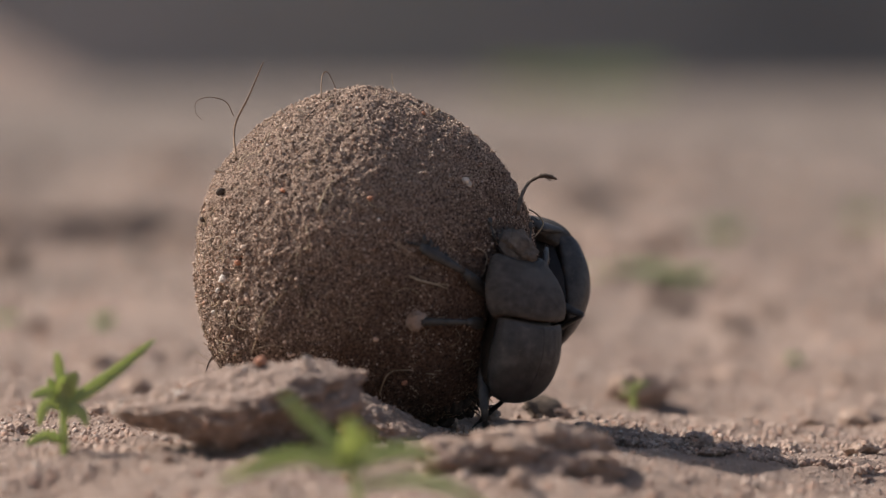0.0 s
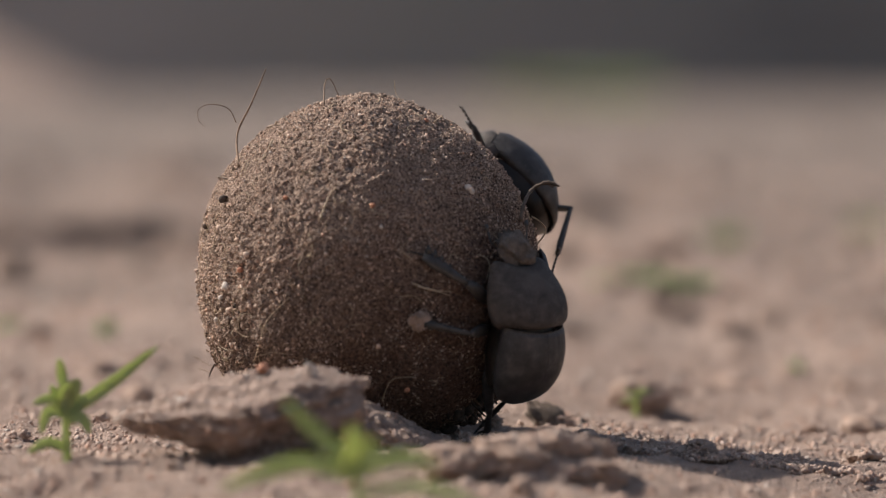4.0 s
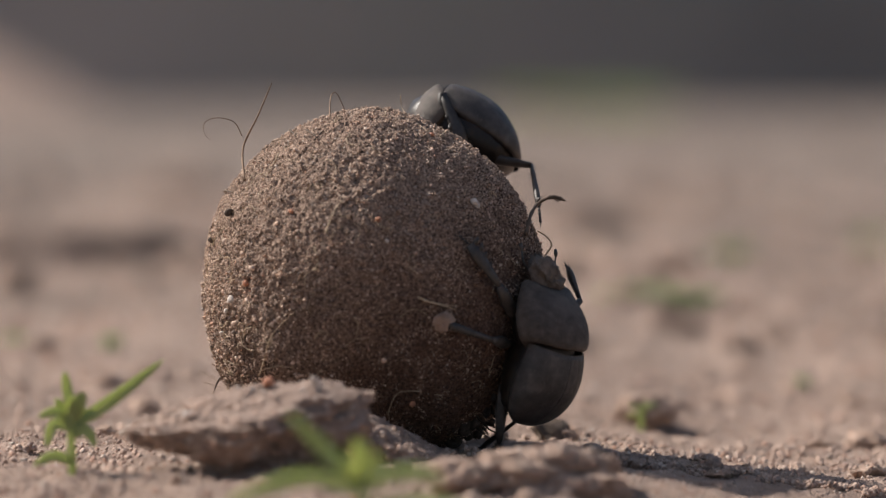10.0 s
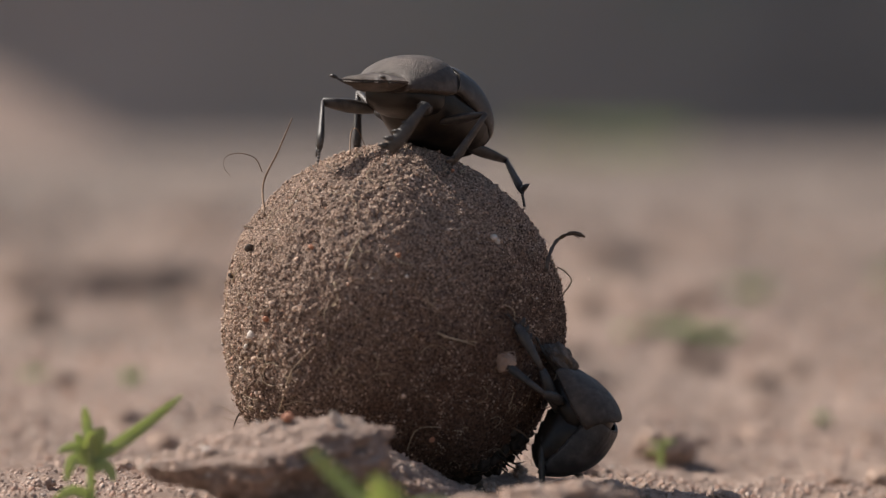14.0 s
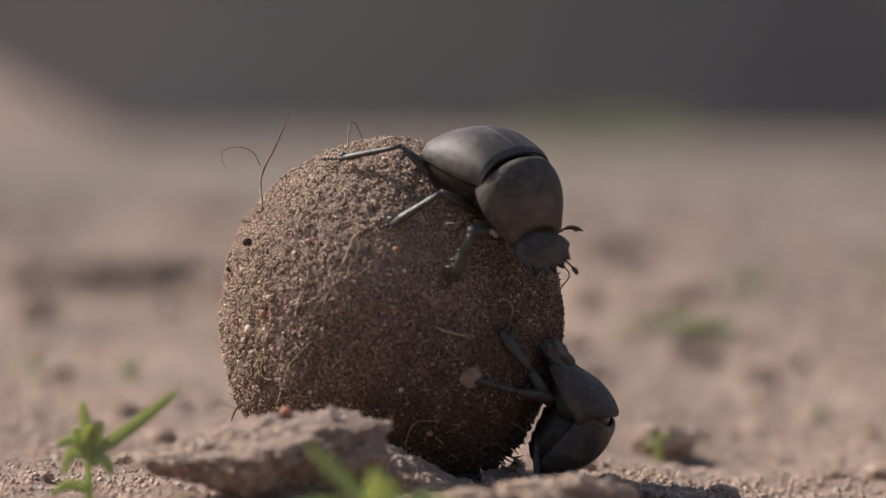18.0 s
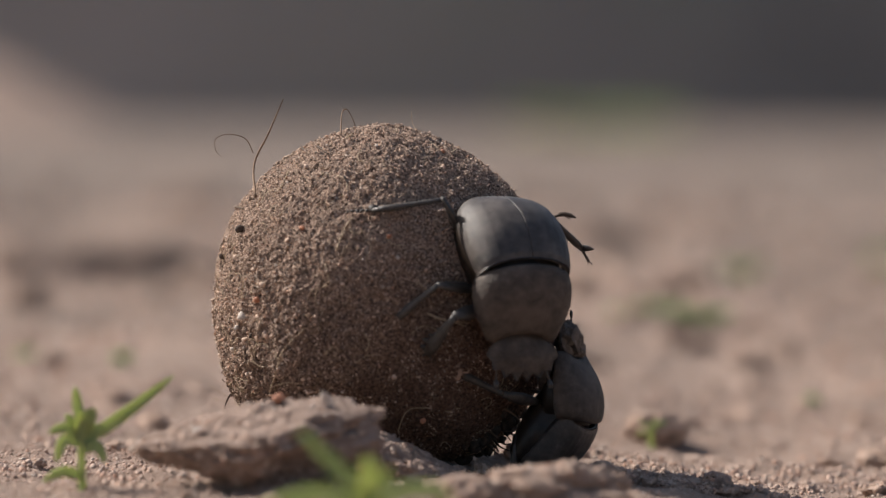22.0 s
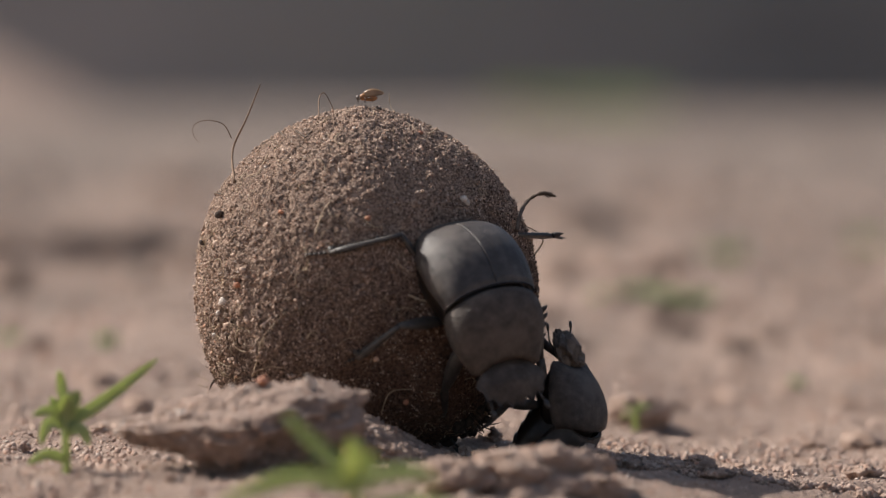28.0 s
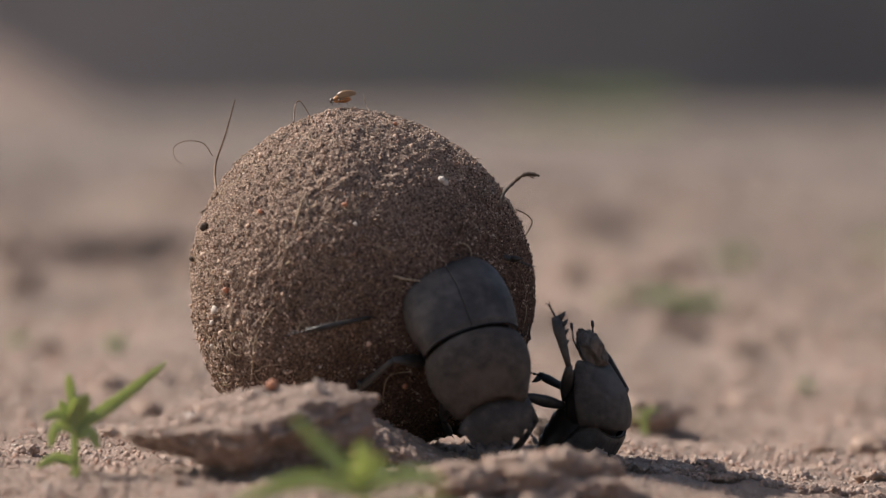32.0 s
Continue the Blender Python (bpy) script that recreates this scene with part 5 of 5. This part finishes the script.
    tread(LEGS_A, "hind", -1, at, [
        (0, 2.0, -21.6, -11.3), (1, 8.7, -20.6, -18.1), (2, 1.4, -20.0, -11.7), (3, 6.5, -24.3, -15.9), (6, 2.8, -25.2, -16.4), (7, 4.1, -25.5, -14.0),
        (8, 6.3, -25.3, -14.0), (9, 2.1, -26.4, -15.6), (10, 5.5, -22.1, -12.8), (11, -12.1, -24.8, -8.1), (12, 0.9, -22.5, -6.4), (13, -6.1, -24.2, -9.6),
        (14.5, -6.0, -24.4, -9.7), (17, -3.7, -22.8, -10.3), (19, -5.7, -22.2, -11.6), (20, -5.2, -21.9, -12.1), (21, -5.4, -21.7, -12.2), (22, -4.2, -20.8, -12.3),
        (24, -8.5, -20.1, -11.0), (25, -7.3, -19.4, -12.1), (28, -4.9, -19.3, -12.9), (30, -4.5, -20.0, -12.9), (31, -4.8, -19.6, -13.3), (32, -6.1, -19.4, -13.0),
    ])
    tread(LEGS_A, "hind", 1, at, [
        (0, 13.9, -20.7, -29.7), (3, 11.8, -27.4, -25.1), (6, 9.2, -26.6, -28.3), (9, 7.4, -28.6, -26.9), (11, 15.9, -22.8, -24.0), (12, 15.2, -20.9, -26.9),
        (13, 17.4, -18.1, -0.6), (14, 17.3, -18.2, -0.5), (14.5, 17.4, -18.4, -0.6), (17, 19.1, -16.3, 0.4), (18, 18.6, -17.3, -0.4), (19, 18.2, -17.3, -2.7),
        (20, 18.5, -16.9, -2.8), (21, 18.5, -16.2, -3.7), (22, 19.4, -15.3, -2.9), (23, 19.4, -15.5, -2.7), (24, 16.8, -16.8, -6.4), (25, 17.5, -15.4, -6.8),
        (28, 19.4, -13.5, -5.7), (29, 19.4, -13.5, -5.7), (30, 19.5, -14.2, -4.5), (31, 19.3, -13.9, -5.2), (32, 18.5, -14.4, -6.2),
    ])
    walk(BEETLE_B, [
        (0, pose(0.0311, 0.0174, 0.0292, 81, 24, 108)), (0.5, pose(0.0300, 0.0193, 0.0326, 80, 27, 114)), (1, pose(0.0260, 0.0237, 0.0371, 73, 33, 114)),
        (1.5, pose(0.0256, 0.0240, 0.0377, 65, 35, 107)), (2, pose(0.0252, 0.0244, 0.0376, 58, 29, 102)), (2.5, pose(0.0227, 0.0253, 0.0420, 40, 22, 94)),
        (3, pose(0.0221, 0.0251, 0.0442, 39, 18, 95)), (3.5, pose(0.0214, 0.0246, 0.0456, 37, 18, 95)), (5.5, pose(0.0188, 0.0259, 0.0494, 45, 25, 106)),
        (6, pose(0.0180, 0.0258, 0.0502, 42, 25, 105)), (7, pose(0.0168, 0.0247, 0.0525, 33, 22, 100)), (8, pose(0.0158, 0.0238, 0.0540, 31, 19, 98)),
        (9, pose(0.0138, 0.0231, 0.0559, 27, 17, 94)), (10, pose(0.0114, 0.0225, 0.0576, 24, 15, 91)), (10.5, pose(0.0095, 0.0212, 0.0593, 20, 9, 88)),
        (11, pose(0.0073, 0.0202, 0.0605, 16, -0, 84)), (11.5, pose(0.0054, 0.0163, 0.0629, 14, -3, 85)), (12, pose(0.0032, 0.0132, 0.0628, 9, -1, 89)),
        (12.3, pose(0.0039, 0.0102, 0.0654, 19, 8, 94)), (12.6, pose(0.0026, 0.0064, 0.0658, 20, 5, 97)), (13, pose(0.0003, 0.0016, 0.0666, 16, 2, 108)),
        (13.5, pose(0.0017, 0.0000, 0.0670, 20, -3, 118)), (13.8, pose(0.0033, -0.0010, 0.0677, 23, -1.8, 130)), (14, pose(0.0043, -0.0016, 0.0681, 25, -1, 146)),
        (14.2, pose(0.0041, -0.0021, 0.0681, 25, -2.2, 162)), (14.5, pose(0.0038, -0.0029, 0.0680, 25, -4, 178)), (16.5, pose(0.0179, -0.0213, 0.0542, -24, 8, -135)),
        (17, pose(0.0180, -0.0213, 0.0541, -24, 8, -135)), (17.5, pose(0.0195, -0.0219, 0.0523, -29, 7, -135)), (18, pose(0.0203, -0.0217, 0.0518, -29, 7, -135)),
        (18.5, pose(0.0246, -0.0213, 0.0475, -28, 7, -135)), (19, pose(0.0275, -0.0216, 0.0407, -50, 6, -135)), (19.5, pose(0.0253, -0.0231, 0.0411, -51, 3, -152)),
        (20, pose(0.0249, -0.0236, 0.0409, -51, 3, -152)), (20.5, pose(0.0269, -0.0235, 0.0348, -50, 2, -142)), (21, pose(0.0280, -0.0220, 0.0359, -50, 2, -142)),
        (21.5, pose(0.0242, -0.0263, 0.0360, -58, -1, -155)), (22, pose(0.0230, -0.0277, 0.0339, -57, -1, -155)), (22.5, pose(0.0214, -0.0287, 0.0358, -51, -2, -157)),
        (23, pose(0.0210, -0.0291, 0.0355, -51, -2, -157)), (23.5, pose(0.0221, -0.0285, 0.0319, -57, 2, -159)), (24, pose(0.0205, -0.0297, 0.0298, -57, 2, -159)),
        (24.5, pose(0.0217, -0.0286, 0.0288, -63, 9, -153)), (25, pose(0.0225, -0.0279, 0.0276, -63, 9, -153)), (25.5, pose(0.0227, -0.0276, 0.0270, -63, 9, -153)),
        (27.5, pose(0.0199, -0.0298, 0.0260, -57, 9, -153)), (28, pose(0.0199, -0.0296, 0.0267, -57, 9, -153)), (28.5, pose(0.0203, -0.0296, 0.0275, -57, 9, -153)),
        (29, pose(0.0216, -0.0287, 0.0291, -57, 9, -153)), (29.5, pose(0.0202, -0.0297, 0.0309, -57, 9, -153)), (30, pose(0.0203, -0.0295, 0.0261, -87, 9, -158)),
        (30.5, pose(0.0182, -0.0302, 0.0227, -72, 11, -156)), (31, pose(0.0169, -0.0301, 0.0200, -72, 11, -156)), (31.5, pose(0.0169, -0.0299, 0.0199, -72, 11, -156)),
        (32, pose(0.0157, -0.0294, 0.0205, -61, 15, -167)),
    ])
    at = nod(BEETLE_B, LEGS_B, [
        (0, -45), (0.5, -45), (1, -55), (1.5, -60), (2, -60), (2.5, -60), (3, -60), (3.5, -60), (5.5, -62), (6, -62),
        (7, -62), (8, -62), (9, -64), (10, -68), (10.5, -72), (11, -72), (11.5, -62), (12, -50), (12.3, -31), (12.6, -18),
        (13, -13), (13.5, -12), (14, -19), (14.5, -19), (16.5, -36), (17, -36), (17.5, -33), (18, -33), (18.5, -33), (19, -25),
        (19.5, -30), (20, -30), (20.5, -33), (21, -32), (21.5, -27), (22, -28), (22.5, -30), (23, -30), (23.5, -17), (24, -17),
        (24.5, -20), (25, -20), (25.5, -20), (27.5, -13), (28, -13), (28.5, -13), (29, -13), (29.5, -13), (30, -8), (30.5, -10),
        (31, -10), (31.5, -10), (32, -8),
    ])
    tread(LEGS_B, "front", -1, at, [
        (0, -13.1, 1.6, -4.9), (1, -13.4, -1.0, -6.0), (2, -17.9, 1.5, 1.1), (3, -23.3, 4.5, -5.7), (6, -21.8, 2.7, -12.3), (7, -10.9, -5.6, -5.9),
        (10, -9.6, -6.8, -4.6), (11, -19.7, 7.1, -1.5), (12, -14.1, 6.2, -2.9), (12.6, -12.1, 10.3, -12.8), (13, -5.0, 11.8, -12.3), (13.6, -2.3, 14.4, -15.5),
        (14, -5.3, 10.7, -15.7), (14.4, -11.0, 8.4, -15.4), (16.5, -3.0, 4.0, -22.3), (18, -3.0, 5.6, -22.0), (19, -3.0, 9.0, -21.1), (21, -3.0, 5.8, -22.0),
        (22, -3.0, 8.0, -21.4), (23, -3.0, 7.1, -21.7), (24, -3.0, 12.5, -19.6), (25, -3.0, 11.2, -20.2), (29, -3.0, 14.3, -18.7), (30, -3.0, 16.3, -17.3),
        (32, -3.3, 15.4, -16.8),
    ])
    tread(LEGS_B, "front", 1, at, [
        (0, 13.5, 2.0, -12.0), (1, 13.6, -1.1, -11.4), (3, 8.4, -0.9, -16.3), (6, 11.2, -3.5, -14.3), (9, -12.7, 9.0, -5.6), (10, -14.5, 9.9, -5.8),
        (11, 5.8, -6.2, -16.2), (12, 10.9, 0.4, -14.9), (12.6, -6.9, 5.2, -9.2), (13, 4.2, 1.9, -8.6), (13.6, -6.8, 8.2, -11.1), (14, 8.0, 12.3, -16.2),
        (14.4, 14.4, 7.7, -15.1), (16.5, 11.3, 5.6, -13.7), (17, 14.4, 2.2, -12.0), (19, 13.5, 9.2, -15.1), (20, 16.7, 10.3, -11.5), (21, 12.0, 7.2, -12.8),
        (22, 14.3, 7.7, -11.8), (24, 12.2, 6.3, -13.0), (25, 7.7, 9.8, -18.8), (28, 3.5, 7.7, -23.4), (29, 5.3, 9.3, -22.3), (30, 10.1, 10.7, -9.6),
        (31, 0.8, 9.1, -22.6), (32, 3.3, 5.1, -23.1),
    ])
    tread(LEGS_B, "mid", -1, at, [
        (0, -7.0, 7.0, -21.5), (10, -7.0, 7.0, -21.5), (11, -24.1, 5.2, -2.8), (12, -25.0, -3.5, -4.5), (12.6, -19.8, -5.1, -10.2), (13, -16.3, -3.7, -9.6),
        (13.6, -13.1, 1.9, -10.4), (14, -10.9, -0.1, -12.9), (14.4, -14.3, -1.0, -15.7), (16.5, -7.4, 6.0, -23.0), (17, -7.4, 6.0, -23.0), (18, -7.4, 6.0, -23.0),
        (19, -7.4, 6.0, -23.0), (21, -7.4, 6.0, -23.0), (22, -7.4, 6.0, -23.0), (25, -7.4, 6.0, -23.0), (28, -7.4, 6.0, -23.0), (32, -7.4, 6.0, -23.0),
    ])
    tread(LEGS_B, "mid", 1, at, [
        (0, 13.2, -1.4, -12.1), (1, 13.9, -2.0, -11.6), (3, 7.7, 0.9, -14.7), (6, 11.2, -1.6, -14.0), (10, 9.2, -2.1, -14.7), (11, 16.0, -2.0, -9.0),
        (12, 10.1, -2.0, -13.6), (12.6, 6.4, -2.0, -6.9), (13, 7.2, -8.1, -6.7), (13.6, 9.2, -7.2, -7.2), (14.4, 11.6, 0.6, -10.5), (16.5, 15.5, -2.4, -9.8),
        (17, 18.0, -4.7, -10.0), (18, 18.6, -7.0, -9.1), (19, 20.2, -3.2, -8.5), (20, 22.7, 3.2, -7.7), (21, 22.2, 1.3, -10.4), (23, 18.0, 3.1, -10.3),
        (24, 20.4, 1.5, -10.3), (25, 19.4, 1.8, -10.5), (28, 19.7, -0.8, -12.7), (29, 20.8, 0.1, -11.4), (30, 18.3, 4.9, -8.3), (31, 17.6, -1.1, -11.8),
        (32, 18.4, -1.1, -8.7),
    ])
    tread(LEGS_B, "hind", -1, at, [
        (0, -0.5, -15.2, -4.8), (1, -2.2, -21.8, -7.5), (3, -9.8, -20.8, -8.6), (7, -8.5, -22.2, -11.7), (9, -8.1, -21.8, -9.1), (10, -14.9, -23.8, -11.0),
        (11, -14.7, -26.2, -10.3), (12, -9.6, -27.2, -14.1), (12.6, -7.2, -20.6, -8.3), (13, -8.1, -17.1, -7.3), (13.6, -16.2, -18.6, -9.3), (14, -16.7, -14.4, -11.6),
        (14.4, -20.2, -12.0, -13.6), (16.5, -14.1, -18.2, -7.2), (17, -7.0, -5.9, -5.4), (19, -15.0, -12.1, -9.8), (20, -13.2, -15.5, -12.2), (21, -15.1, -14.1, -8.1),
        (22, -21.7, -14.1, -13.7), (23, -21.6, -17.8, -13.1), (25, -23.5, -13.7, -14.2), (29, -25.0, -16.5, -12.0), (30, -23.0, -7.6, -20.2), (31, -25.1, -10.9, -17.0),
        (32, -14.3, -15.1, -6.0),
    ])
    tread(LEGS_B, "hind", 1, at, [
        (0, 6.3, -11.9, -2.0), (1, 3.8, -18.3, -3.3), (3, -15.4, 9.7, 1.0), (8, -1.1, -21.8, -7.1), (9, 6.4, -13.6, -15.5), (10, 6.5, -14.2, -15.2),
        (11, 13.0, -18.0, -9.0), (12, 7.1, -14.5, -14.1), (12.6, 12.7, -19.1, -4.4), (13, 13.3, -22.1, -5.4), (13.6, 1.1, -24.7, -7.3), (14.4, 11.9, -23.4, 0.0),
        (16.5, 14.4, -18.3, -6.1), (17, 14.5, -24.4, -7.2), (18, 15.0, -25.3, -7.2), (19, 22.7, -15.7, -7.6), (20, 23.8, -9.9, -3.8), (21, 25.0, -17.0, -4.0),
        (23, 19.0, -13.3, -2.5), (24, 18.6, -18.5, -0.2), (25, 24.0, -15.7, -4.0), (28, 21.8, -16.5, -3.2), (29, 23.0, -14.7, -3.6), (30, 21.3, -12.3, -7.6),
        (31, 17.7, -21.0, -3.3), (32, 25.8, -7.8, 6.0),
    ])


motions()
